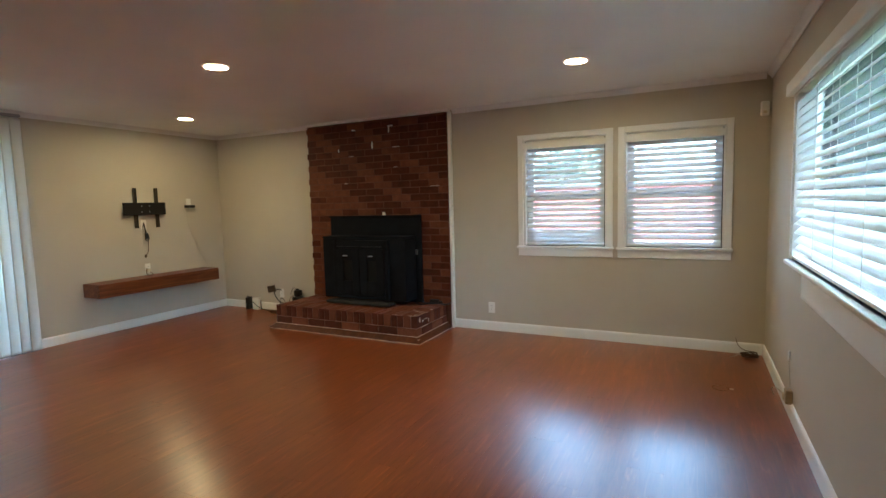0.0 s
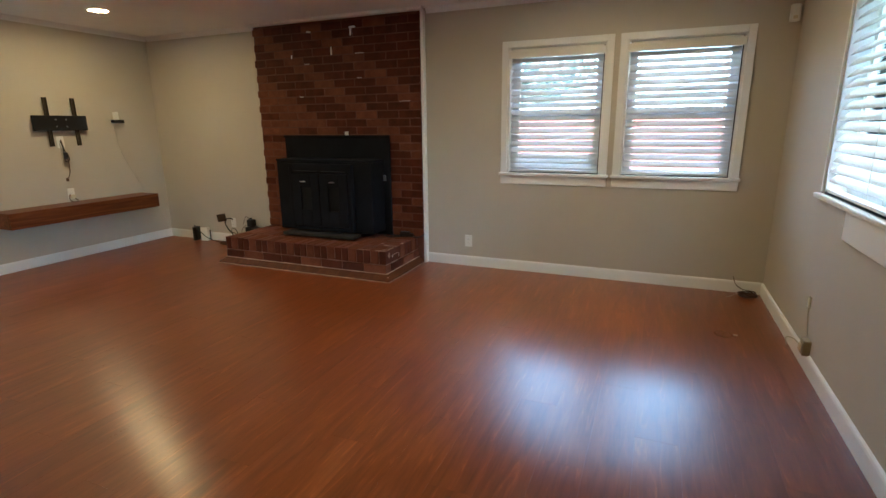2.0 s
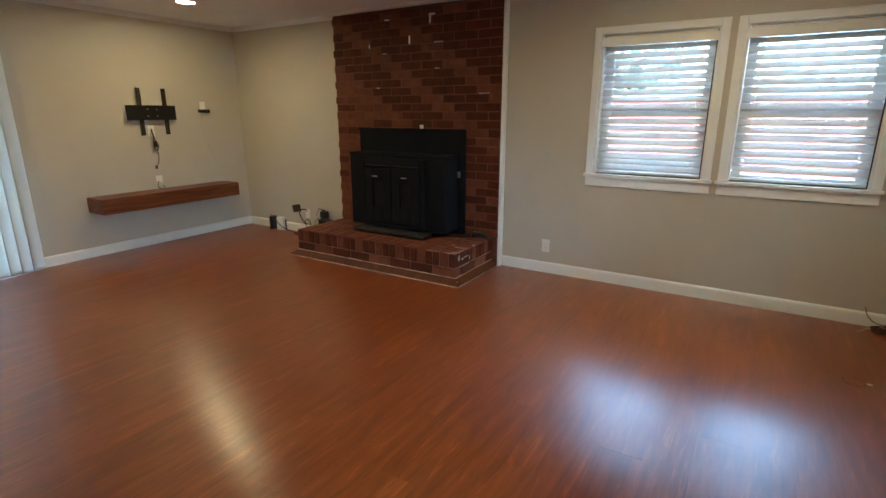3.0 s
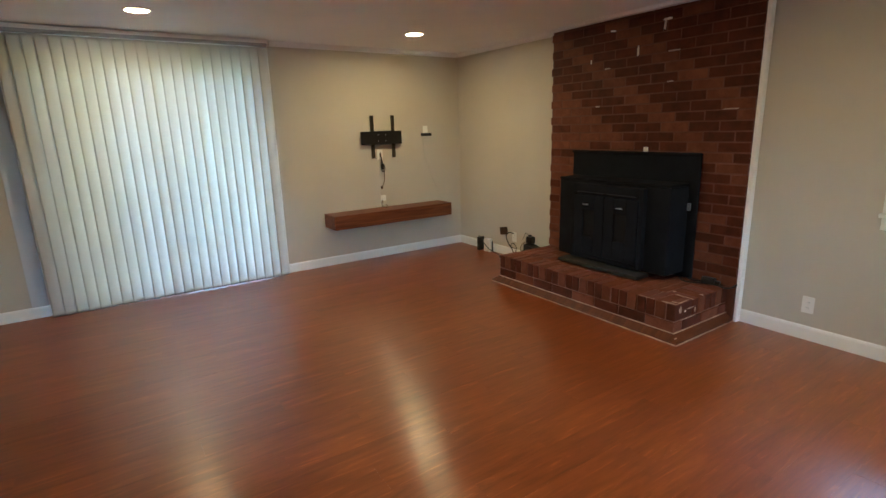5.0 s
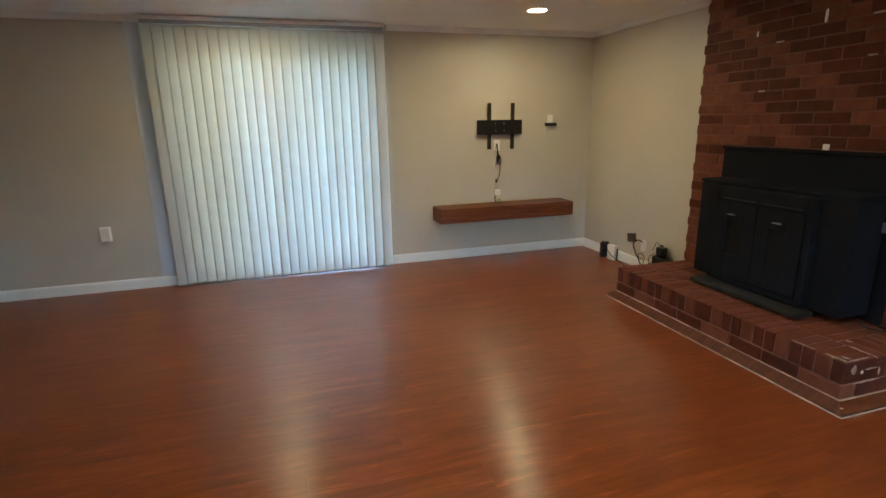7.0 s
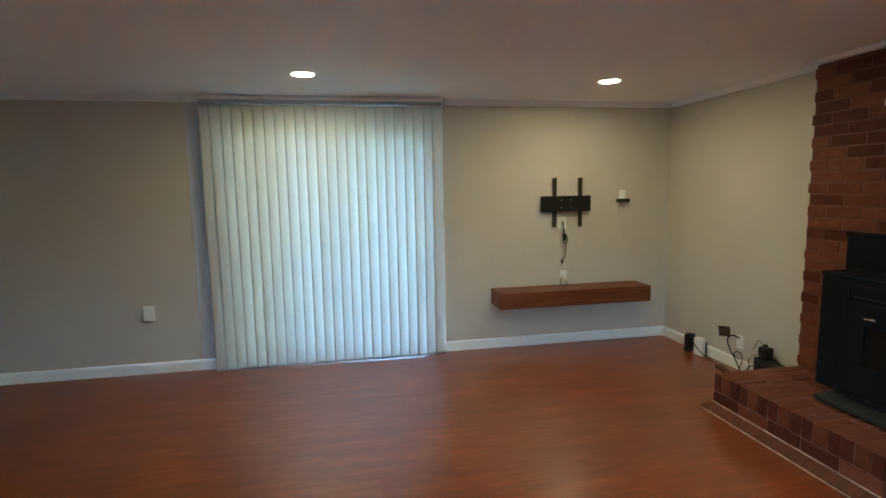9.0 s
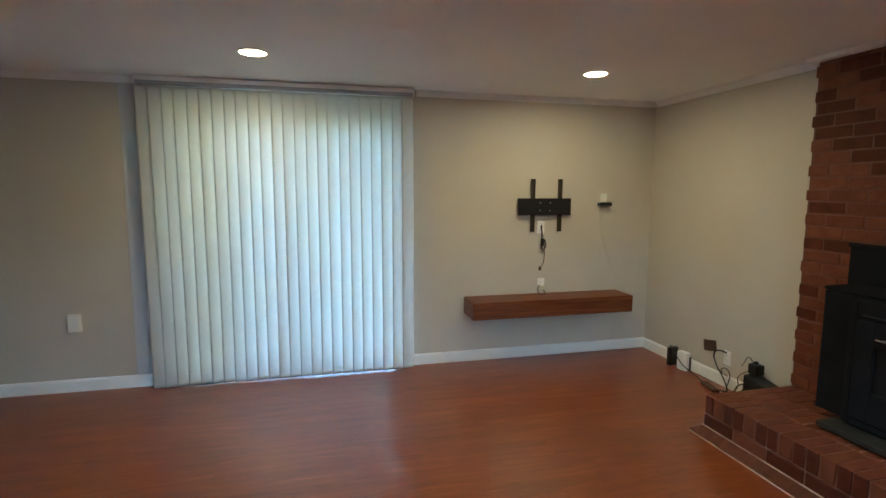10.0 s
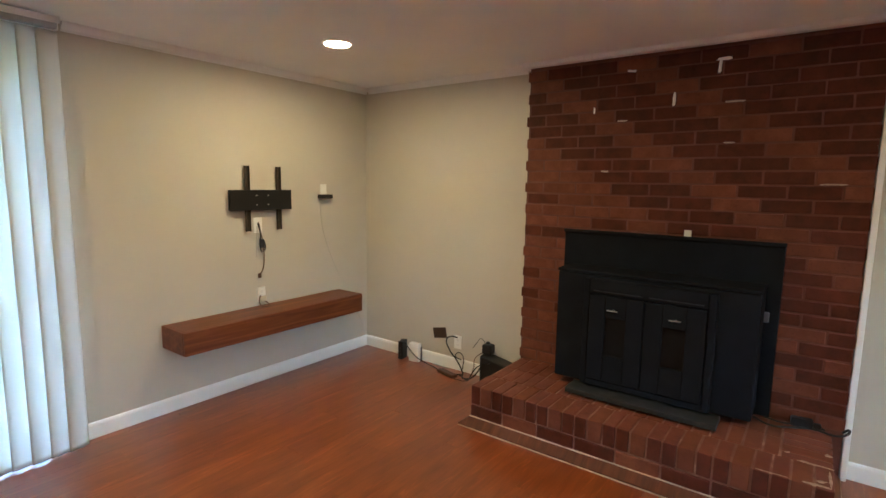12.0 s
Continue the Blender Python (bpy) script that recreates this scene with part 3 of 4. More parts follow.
def vane_mesh(width, bottom, top, sag):
    """A curved vane, standing, with its width along y."""
    bm = bmesh.new()
    k, t = 8, 0.0009
    rows = []
    for z in (bottom, bottom + 0.03, (bottom + top) / 2, top - 0.03, top):
        w = width
        fr_, bk = [], []
        for i in range(k + 1):
            u = 2 * i / k - 1
            x = sag * (1 - u * u)
            fr_.append(bm.verts.new((x + t / 2, u * w / 2, z)))
            bk.append(bm.verts.new((x - t / 2, u * w / 2, z)))
        rows.append(fr_ + bk[::-1])
    m = len(rows[0])
    for a, c in zip(rows, rows[1:]):
        for i in range(m):
            bm.faces.new((a[i], a[(i + 1) % m], c[(i + 1) % m], c[i]))
    bm.faces.new(rows[0])
    bm.faces.new(rows[-1][::-1])
    return mesh_of("vane", bm, VANE, True)


VN = 24
vmeshes = [vane_mesh(0.108, 0.012, VTOP + 0.015, s) for s in (0.007, 0.0085, 0.006)]
rv = random.Random(4)
step = (VY1 - VY0 - 0.09) / (VN - 1)
for i in range(VN):
    shared("vane", vmeshes[rv.randrange(3)], vb, pose(rv.uniform(-0.0015, 0.0015), VY0 + 0.045 + i * step, 0, rv.uniform(-0.12, 0.12), rv.uniform(-0.15, 0.15), VANE_TURN + rv.uniform(-2.5, 2.5)))


# ---------- downlights ----------
def downlight(x, y):
    d = thing("recessed_ceiling_light", (x, y, ZC), "round white recessed ceiling light, lit warm white", "ceiling light", "recessed ceiling lights")
    part("trim_ring", lathe([(0.094, 0.0), (0.094, -0.004), (0.088, -0.008), (0.079, -0.0085), (0.076, -0.005), (0.076, 0.0)], 40), TRIM_PAINT, d, "", True)
    part("lens", tube(bmesh.new(), 0.0755, 0.0755, -0.006, -0.001, 40), LENS, d, "glowing frosted lens")
    return d


first = downlight(-5.05, 1.63)
for x, y in ((-5.05, 3.99), (-3.0, 2.7), (-0.69, 3.95)):
    copy_thing(first, pose(x, y, ZC))


# ---------- fireplace ----------
BL, BH = 0.2446, 0.0785            # brick pitch along and up
HT = 0.272                        # hearth top
breast = thing("chimney_breast", (0, 0, 0), "floor to ceiling red brick fireplace wall in two brick colours", "fireplace wall")
HX0, HX1, HY = -4.295, -2.388, 4.438
IX0, IX1, IZ = -3.968, -2.677, 1.285
mort = bmesh.new()
box(mort, BX0 + 0.006, BY + 0.0035, 0.0, BX1 - 0.004, YB - 0.001, ZC - 0.026)
part("mortar_bed", mort, MORTAR, breast)


def brick_mesh(name, lx, ly, lz, mat, seed, worn=False):
    """A brick with softened, slightly uneven arrises, centred."""
    r = random.Random(seed)
    bm = boxed(-lx / 2, -ly / 2, -lz / 2, lx / 2, ly / 2, lz / 2, bevel=0.0035)
    for v in bm.verts:
        v.co += Vector((r.uniform(-1, 1) * 0.0014, r.uniform(-1, 1) * 0.0009, r.uniform(-1, 1) * 0.0012))
    me = mesh_of(name, bm, mat)
    # Faces that point up take the lighter top brick.
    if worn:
        me.materials.append(BRICK_TOP)
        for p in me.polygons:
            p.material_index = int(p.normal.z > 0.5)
    return me


brick_sets = {}


def brick_of(lx, ly, lz, tone, rng):
    key = (round(lx, 3), round(ly, 3), round(lz, 3), tone)
    if key not in brick_sets:
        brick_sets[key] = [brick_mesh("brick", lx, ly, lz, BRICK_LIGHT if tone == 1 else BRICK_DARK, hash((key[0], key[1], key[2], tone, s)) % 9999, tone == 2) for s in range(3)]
    return rng.choice(brick_sets[key])


rb = random.Random(11)
row, z = 0, HT + 0.005
while z + 0.03 < ZC - 0.025:
    h = min(BH - 0.0095, ZC - 0.026 - z)
    x = BX0 - (0.92 * BL if row % 2 else 0.42 * BL)
    while x < BX1 - 0.02:
        a, c = max(x, BX0) + (0.0 if x > BX0 else rb.uniform(-0.012, 0.004)), min(x + BL - 0.010, BX1)
        if c - a > 0.03:
            u = (x - BX0) / BL + 0.5 * (row - 14) + 0.02     # one pale brick, then two dark ones
            tone = int((u - 5.5) % 3.0 < 1.0)
            if u < 2.5 and x < BX0 + 4 * BL:
                tone = int(rb.random() < 0.68)
            elif u < 3.5 and x > BX0 + 5.3 * BL:
                tone = int(rb.random() < 0.3)
            elif u > 11 and tone:
                tone = int(rb.random() < 0.5)
            elif rb.random() < 0.015:
                tone = 1 - tone
            me = brick_of(c - a, 0.06, h, tone, rb)
            shared("brick", me, breast, pose((a + c) / 2, BY + 0.03 + rb.uniform(-0.0012, 0.0012), z + h / 2, rb.uniform(-0.3, 0.3), rb.uniform(-0.35, 0.35), rb.uniform(-0.15, 0.15)))
        x += BL
    row += 1
    z += BH

hearth = thing("hearth", (0, 0, 0), "raised red brick hearth with pale worn mortar joints", "hearth")
part("mortar_bed", boxed(HX0 + 0.009, HY + 0.009, 0.0, HX1 - 0.009, BY - 0.001, HT - 0.005), HEARTH_MORTAR, hearth)
rh = random.Random(5)
# stretcher course: front and both ends
zs, hs = 0.062, 0.076
n = 8
w = (HX1 - HX0) / n
for i, tone in enumerate((0, 1, 0, 0, 1, 0, 0, 1)):
    shared("brick", brick_of(w - 0.011, 0.1, hs, tone, rh), hearth, pose(HX0 + (i + 0.5) * w, HY + 0.05 + rh.uniform(-0.001, 0.001), zs + hs / 2, 0, rh.uniform(-0.3, 0.3), rh.uniform(-0.3, 0.3)))
d = (BY - HY - 0.105) / 2.5
for xx in (HX0 + 0.05, HX1 - 0.05):
    for y, ln, tone in ((HY + 0.105 + d / 2, d, 0), (HY + 0.105 + 1.5 * d, d, 1), (HY + 0.105 + 2.25 * d, d / 2, 0)):
        shared("brick", brick_of(0.1, ln - 0.011, hs, tone, rh), hearth, pose(xx, y, zs + hs / 2))
# rowlock courses on top: two dark bricks, then a wider pale one, counted from the east corner
zr, hr = zs + hs + 0.011, HT - (zs + hs + 0.011)
DARK_W, PALE_W, ROW_Y = 0.0752, 0.0884, 0.222
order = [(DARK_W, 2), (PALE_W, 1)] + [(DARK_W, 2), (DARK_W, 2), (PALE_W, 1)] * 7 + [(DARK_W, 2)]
END_X = 0.215                     # the east end is capped by bricks that run along x


def top_brick(xa, xb, ya, yb, tone):
    shared("brick", brick_of(xb - xa - 0.010, yb - ya - 0.010, hr, tone, rh), hearth,
           pose((xa + xb) / 2, (ya + yb) / 2 + rh.uniform(-0.002, 0.002), zr + hr / 2 + rh.uniform(-0.0015, 0.0015), rh.uniform(-0.3, 0.3), 0, rh.uniform(-0.5, 0.5)))


for k in range(4):
    ya, yb = HY + k * ROW_Y, min(HY + (k + 1) * ROW_Y, BY)
    xb = HX1 if k == 0 else HX1 - END_X
    for w, tone in order:
        xa = max(xb - w, HX0)
        if xb - xa > 0.03 and yb - ya > 0.03:
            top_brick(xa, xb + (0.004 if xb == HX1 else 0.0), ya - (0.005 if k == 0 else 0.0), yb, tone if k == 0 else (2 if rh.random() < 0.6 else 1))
        xb -= w
ya = HY + ROW_Y
for w, tone in [(DARK_W, 2), (PALE_W, 1), (DARK_W, 2), (DARK_W, 2), (PALE_W, 1), (DARK_W, 2)]:
    yb = min(ya + w, BY)
    if yb - ya > 0.03:
        top_brick(HX1 - END_X, HX1 + 0.004, ya, yb, tone)
    ya += w


def smear(at, w, h):
    """A thin ragged dab of worn paint, flat in its own xy plane."""
    dab, k = bmesh.new(), 26
    rim = [(rh.uniform(0.5, 1.05) * math.cos(6.2832 * q / k) * w / 2, rh.uniform(0.5, 1.05) * math.sin(6.2832 * q / k) * h / 2) for q in range(k)]
    top = [dab.verts.new((a * 0.96, c * 0.96, 0.0012)) for a, c in rim]
    low = [dab.verts.new((a, c, -0.004)) for a, c in rim]
    dab.faces.new(top)
    dab.faces.new(low[::-1])
    for q in range(k):
        dab.faces.new((low[q], low[(q + 1) % k], top[(q + 1) % k], top[q]))
    part("paint_fleck", dab, SMEAR, hearth, "smear of white paint", at=at)


for x, y, w, h, turn in ((-2.403, 4.545, 0.017, 0.20, 1), (-2.462, 4.660, 0.15, 0.009, 0), (-2.408, 4.80, 0.036, 0.034, 20), (-2.505, 4.664, 0.034, 0.014, 8),
                         (-2.452, 4.456, 0.125, 0.026, 2), (-2.435, 4.50, 0.05, 0.03, 30), (-2.575, 4.722, 0.03, 0.016, 40), (-2.62, 4.446, 0.16, 0.006, 1)):
    smear(pose(x, y, HT + 0.001, 0, 0, turn), w, h)
for y, z, w, h in ((4.50, 0.225, 0.07, 0.04), (4.62, 0.215, 0.012, 0.11), (4.69, 0.19, 0.05, 0.014), (4.60, 0.145, 0.009, 0.20)):
    smear(pose(HX1 + 0.001, y, z, 0, 90, 0), w, h)
part("paint_spot", tube(bmesh.new(), 0.010, 0.009, 0, 0.002, 9, Matrix.Translation((HX1 + 0.001, 4.56, 0.205)) @ pose(0, 0, 0, 0, 90, 0)), PAINT_FLECK, hearth, "round dab of white paint")


def skirt(name, a, c, out, width, h0, h1):
    """A sloped floor trim between two mitred corners: a and c lie on the brick, out points away from it."""
    bm = bmesh.new()
    along = (Vector(c) - Vector(a)).normalized()
    va, vc = Vector((*a, 0)), Vector((*c, 0))
    o, t = Vector((*out, 0)) * width, Vector((*along, 0)) * width
    inner = [va, vc]
    outer = [va + o - t * (1 if name[-1] != "L" else 0), vc + o + t * (1 if name[-1] != "R" else 0)]
    up = Vector((0, 0, 1))
    vs = [bm.verts.new(p) for p in (inner[0], inner[1], outer[1], outer[0], inner[0] + up * h1, inner[1] + up * h1, outer[1] + up * h0, outer[0] + up * h0)]
    for f in ((0, 1, 2, 3), (4, 5, 6, 7), (0, 1, 5, 4), (1, 2, 6, 5), (2, 3, 7, 6), (3, 0, 4, 7)):
        bm.faces.new([vs[i] for i in f])
    return bm


trim_f = tagged(new("floor_trim", mesh_of("floor_trim", skirt("front", (HX0, HY), (HX1, HY), (0, -1), 0.057, 0.016, 0.06), FLOOR_TRIM)), "cherry laminate floor trim mitred round a brick hearth", "floor trim")
part("side_trim", skirt("sideR", (HX1, HY), (HX1, BY), (1, 0), 0.057, 0.016, 0.06), FLOOR_TRIM, trim_f)
part("caulk_bead", boxed(HX0 - 0.004, HY - 0.006, 0.058, HX1 + 0.004, HY + 0.004, 0.065, bevel=0.002), CAULK, trim_f, "pale cracked caulk line")
part("caulk_bead", boxed(HX1 - 0.004, HY + 0.005, 0.058, HX1 + 0.006, BY, 0.065, bevel=0.002), CAULK, trim_f, "pale cracked caulk line")
part("caulk_bead", boxed(HX0 - 0.056, HY - 0.061, 0.0, HX1 + 0.056, HY - 0.0565, 0.009, bevel=0.002), CAULK, trim_f, "pale cracked caulk line")
part("caulk_bead", boxed(HX1 + 0.0565, HY - 0.061, 0.0, HX1 + 0.061, BY, 0.009, bevel=0.002), CAULK, trim_f, "pale cracked caulk line")
part("caulk_bead", boxed(-0.003, -0.04, -0.003, 0.003, 0.04, 0.003, bevel=0.001), CAULK, trim_f, "pale cracked caulk line", at=pose(HX1 + 0.029, HY - 0.029, 0.039, -28.5, 0, 45))
part("side_trim", skirt("sideL", (HX0, BY), (HX0, HY), (-1, 0), 0.057, 0.016, 0.06), FLOOR_TRIM, trim_f)

# stove insert
ins = thing("fireplace_insert", (-3.325, 0, HT), "matt black steel wood-stove insert with two closed doors", "fireplace insert")
hw = (IX1 - IX0) / 2
part("surround_panel", boxed(-hw, 5.112, 0.001, hw, BY - 0.006, IZ - HT, bevel=0.004), IRON, ins)
part("surround_edge", boxed(-hw - 0.004, 5.098, IZ - HT - 0.02, hw + 0.004, 5.1115, IZ - HT + 0.004, bevel=0.003), IRON, ins)
body = bmesh.new()
box(body, -0.575, 4.86, 0.045, 0.575, 5.111, 0.757, bevel=0.012, segs=2)
box(body, -0.578, 4.855, 0.758, 0.578, 5.111, 0.78, bevel=0.008, segs=2)
part("firebox", body, IRON, ins)
fr = bmesh.new()
box(fr, -0.375, 4.80, 0.06, -0.335, 4.859, 0.74, bevel=0.005)
box(fr, 0.335, 4.80, 0.06, 0.375, 4.859, 0.74, bevel=0.005)
box(fr, -0.334, 4.80, 0.65, 0.334, 4.859, 0.74, bevel=0.005)
box(fr, -0.334, 4.80, 0.06, 0.334, 4.859, 0.10, bevel=0.005)
part("door_frame", fr, IRON, ins)
for s in (-1, 1):
    dm = bmesh.new()
    x0, x1 = (-0.33, -0.004) if s < 0 else (0.004, 0.33)
    xa, xb = x0 + 0.10, x1 - 0.10
    box(dm, x0, 4.788, 0.105, xa, 4.83, 0.645, bevel=0.004)
    box(dm, xb, 4.788, 0.105, x1, 4.83, 0.645, bevel=0.004)
    box(dm, xa, 4.788, 0.105, xb, 4.83, 0.27, bevel=0.004)
    box(dm, xa, 4.788, 0.51, xb, 4.83, 0.645, bevel=0.004)
    door = part("stove_door", dm, IRON, ins)
    part("door_window", boxed(xa, 4.806, 0.27, xb, 4.814, 0.51), SOOT_GLASS, door, "dark sooty glass")
    xc = -0.177 if s < 0 else 0.175
    hm = bmesh.new()
    box(hm, xc - 0.035, 4.758, 0.561, xc + 0.033, 4.768, 0.569, bevel=0.004, segs=2)
    box(hm, xc - 0.006, 4.766, 0.559, xc + 0.006, 4.789, 0.569, bevel=0.002)
    part("door_handle", hm, NICKEL, door, "small bright nickel handle")
part("ash_lip", boxed(-0.43, 4.70, 0.012, 0.43, 4.859, 0.044, bevel=0.006, segs=2), ASH, ins, "ash-dusted steel ledge")
part("air_control", boxed(0.56, 5.088, 0.56, 0.60, 5.112, 0.62, bevel=0.006, segs=2), LATCH, ins, "small dull metal latch")
for x0, x1 in ((-0.31, -0.02), (0.02, 0.31)):
    part("louvre", boxed(x0, 4.795, 0.665, x1, 4.801, 0.672), BLACK_PLASTIC, ins)

cord("hearth_cable", [(-2.75, 5.06, HT + 0.006), (-2.66, 5.0, HT + 0.006), (-2.58, 5.03, HT + 0.008), (-2.47, 5.09, HT + 0.006), (-2.37, 5.07, HT + 0.006), (-2.325, 5.09, HT + 0.02), (-2.318, 5.12, HT + 0.035), (-2.345, 5.12, HT + 0.012)],
     0.006, BLACK_PLASTIC, None, "black cable trailing along the brick hearth", "cable")
cord("hearth_wire", [(-2.70, 5.1, HT + 0.006), (-2.6, 5.07, HT + 0.01), (-2.5, 5.12, HT + 0.02), (-2.42, 5.11, HT + 0.006)], 0.005, BLACK_PLASTIC, None, "short black wire lying on the brick hearth", "wire")

ad = thing("power_adapter", pose(-2.515, 5.104, HT, 0, 0, 4), "black power adapter lying on the hearth by the brick", "power adapter")
part("case", boxed(-0.062, -0.026, 0.001, 0.04, 0.026, 0.05, bevel=0.008, segs=2), BLACK_PLASTIC, ad)
part("plug", boxed(0.041, -0.016, 0.004, 0.078, 0.016, 0.034, bevel=0.006, segs=2), BLACK_PLASTIC, ad)

# the pale tag above the insert and the paint flecks on the brick
tag = tagged(new("paper_tag", mesh_of("paper_tag", boxed(-3.208, BY - 0.012, 1.277, -3.166, BY - 0.004, 1.325, bevel=0.002), PAINT_FLECK)), "small off-white paper tag stuck above the black insert", "tag")


def fleck(x, z, w, h, turn=0.0, seed=1):
    """An irregular thin splash of paint on the brick face."""
    r = random.Random(seed)
    bm = bmesh.new()
    k = 14
    sq = lambda t: math.copysign(abs(t) ** 0.45, t)
    ring = [((w / 2) * sq(math.cos(2 * math.pi * i / k)) * r.uniform(0.75, 1.1), (h / 2) * sq(math.sin(2 * math.pi * i / k)) * r.uniform(0.7, 1.2)) for i in range(k)]
    lo = [bm.verts.new((a, 0.004, c)) for a, c in ring]
    hi = [bm.verts.new((a * 0.9, -0.001, c * 0.9)) for a, c in ring]
    bm.faces.new(hi)
    bm.faces.new(lo[::-1])
    for i in range(k):
        bm.faces.new((lo[i], lo[(i + 1) % k], hi[(i + 1) % k], hi[i]))
    return part("paint_fleck", bm, PAINT_FLECK if h > 0.0125 else SMEAR, breast, "splash of white paint" if h > 0.0125 else "faint worn smear of paint", at=pose(x, BY - 0.004, z, 0, turn, 0))


FLECKS = [(-3.085, 2.285, 0.018, 0.085, 4), (-3.065, 2.326, 0.09, 0.018, 0), (-3.588, 2.314, 0.06, 0.017, 8), (-3.323, 2.117, 0.018, 0.08, 2),
          (-3.818, 2.084, 0.012, 0.045, 0), (-3.63, 2.008, 0.08, 0.01, 0), (-3.007, 1.849, 0.06, 0.009, 0), (-3.726, 1.684, 0.05, 0.012, 0),
          (-2.503, 1.612, 0.12, 0.009, 0), (-2.997, 2.081, 0.12, 0.011, 0)]
for i, (x, z, w, h, t) in enumerate(FLECKS):
    fleck(x, z, w, h, t, i + 3)

# ---------- west wall ----------
shelf = thing("floating_shelf", (XL, 3.282, 0.46), "thick red-brown stained wooden shelf fixed to the wall", "shelf")
SD, SL, SH = 0.305, 1.564, 0.154
part("front_board", boxed(SD - 0.02, 0.0, 0.0, SD, SL, SH, bevel=0.005, segs=2), SHELF_WOOD, shelf)
part("top_board", boxed(0.0, 0.0205, SH - 0.022, SD - 0.0205, SL - 0.0205, SH - 0.0006, bevel=0.001), SHELF_WOOD, shelf)
part("bottom_board", boxed(0.0, 0.0205, 0.002, SD - 0.0205, SL - 0.0205, 0.02, bevel=0.001), SHELF_WOOD, shelf)
part("end_board", boxed(0.0, 0.0, 0.0, SD - 0.0203, 0.02, SH, bevel=0.004, segs=2), SHELF_WOOD, shelf)
part("end_board", boxed(0.0, SL - 0.02, 0.0, SD - 0.0203, SL, SH, bevel=0.004, segs=2), SHELF_WOOD, shelf)

tv = thing("tv_wall_mount", (XL, 4.047, 1.44), "black steel television wall bracket with two upright arms, empty", "tv mount")
mb = bmesh.new()
box(mb, 0.0, -0.25, -0.075, 0.004, 0.25, 0.075)
box(mb, 0.0, -0.25, 0.06, 0.02, 0.25, 0.075, bevel=0.002)
box(mb, 0.0, -0.25, -0.075, 0.02, 0.25, -0.06, bevel=0.002)
part("wall_plate", mb, BLACK_METAL, tv)
part("front_plate", boxed(0.046, -0.265, -0.077, 0.052, 0.265, 0.077, bevel=0.002), BLACK_METAL, tv)
for yy in (-0.115, 0.158):
    am = bmesh.new()
    box(am, 0.0215, yy - 0.016, -0.235, 0.026, yy + 0.016, 0.255, bevel=0.001)
    box(am, 0.0215, yy - 0.018, -0.235, 0.044, yy - 0.0145, 0.255, bevel=0.001)
    box(am, 0.0215, yy + 0.0145, -0.235, 0.044, yy + 0.018, 0.255, bevel=0.001)
    arm = part("arm", am, ARM_METAL, tv)
    for zz in (-0.2, -0.16, 0.12, 0.17, 0.22):
        part("slot", boxed(0.0261, yy - 0.004, zz - 0.012, 0.0268, yy + 0.004, zz + 0.012), BRONZE, arm)
part("arm_carrier", boxed(0.0272, -0.09, -0.03, 0.0458, 0.135, 0.03, bevel=0.002), BLACK_METAL, tv)
for yy in (-0.05, 0.05):
    for zz in (-0.035, 0.035):
        part("bolt", tube(bmesh.new(), 0.005, 0.005, 0.0, 0.003, 10, Matrix.Translation((0.052, yy, zz)) @ pose(0, 0, 0, 0, 90, 0)), NICKEL, tv)


def wall_plate(name, at, w, h, mat, label, category, sockets=True, group=""):
    """A cover plate facing +x in its own axes; at turns it to its wall."""
    p = thing(name, at, label, category, group)
    part("cover_plate", boxed(0.0, -w / 2, -h / 2, 0.006, w / 2, h / 2, bevel=0.003, segs=2), mat, p)
    if sockets:
        for s in (-1, 1):
            so = part("socket", boxed(0.0062, -0.017, s * 0.02 - 0.0145, 0.0085, 0.017, s * 0.02 + 0.0145, bevel=0.002), mat, p)
            for k in (-0.0065, 0.0065):
                part("slot", boxed(0.0086, k - 0.001, s * 0.02 - 0.004, 0.009, k + 0.001, s * 0.02 + 0.006), BLACK_PLASTIC, so)
        part("screw", tube(bmesh.new(), 0.003, 0.003, 0.006, 0.0075, 8, pose(0, 0, 0, 0, 90, 0)), NICKEL, p)
    return p


NORTH = -90   # a plate on the back wall looks towards -y
wall_plate("brush_plate", pose(XL, 4.03, 1.245), 0.075, 0.12, WHITE_PLASTIC, "white cable pass-through plate with leads hanging from it", "wall plate", False)
wall_plate("wall_outlet", pose(XL, 4.045, 0.70), 0.072, 0.116, WHITE_PLASTIC, "white wall outlet with plugs just above a shelf", "outlet")
wall_plate("wall_outlet", pose(-1.868, YB, 0.254, 0, 0, NORTH), 0.075, 0.12, WHITE_PLASTIC, "white duplex wall outlet above the baseboard", "outlet")
wall_plate("wall_outlet", pose(-4.93, YB, 0.243, 0, 0, NORTH), 0.075, 0.118, WHITE_PLASTIC, "white wall outlet with a black cord plugged in", "outlet")
wall_plate("blank_plate", pose(-5.122, YB, 0.29, 11, 0, NORTH), 0.142, 0.092, BRONZE, "dark bronze wall plate slightly tilted", "wall plate", False)
sw = wall_plate("wall_outlet", pose(XL, 0.135, 0.55), 0.092, 0.14, WHITE_PLASTIC, "white wall outlet with a white plug-in cover", "outlet", False)
part("plug_cover", boxed(0.006, -0.042, -0.066, 0.038, 0.042, 0.066, bevel=0.008, segs=2), WHITE_PLASTIC, sw)

br = wall_plate("speaker_bracket", pose(XL, 4.68, 1.507), 0.07, 0.115, WHITE_PLASTIC, "white wall plate with a small black clip bracket", "wall bracket", False)
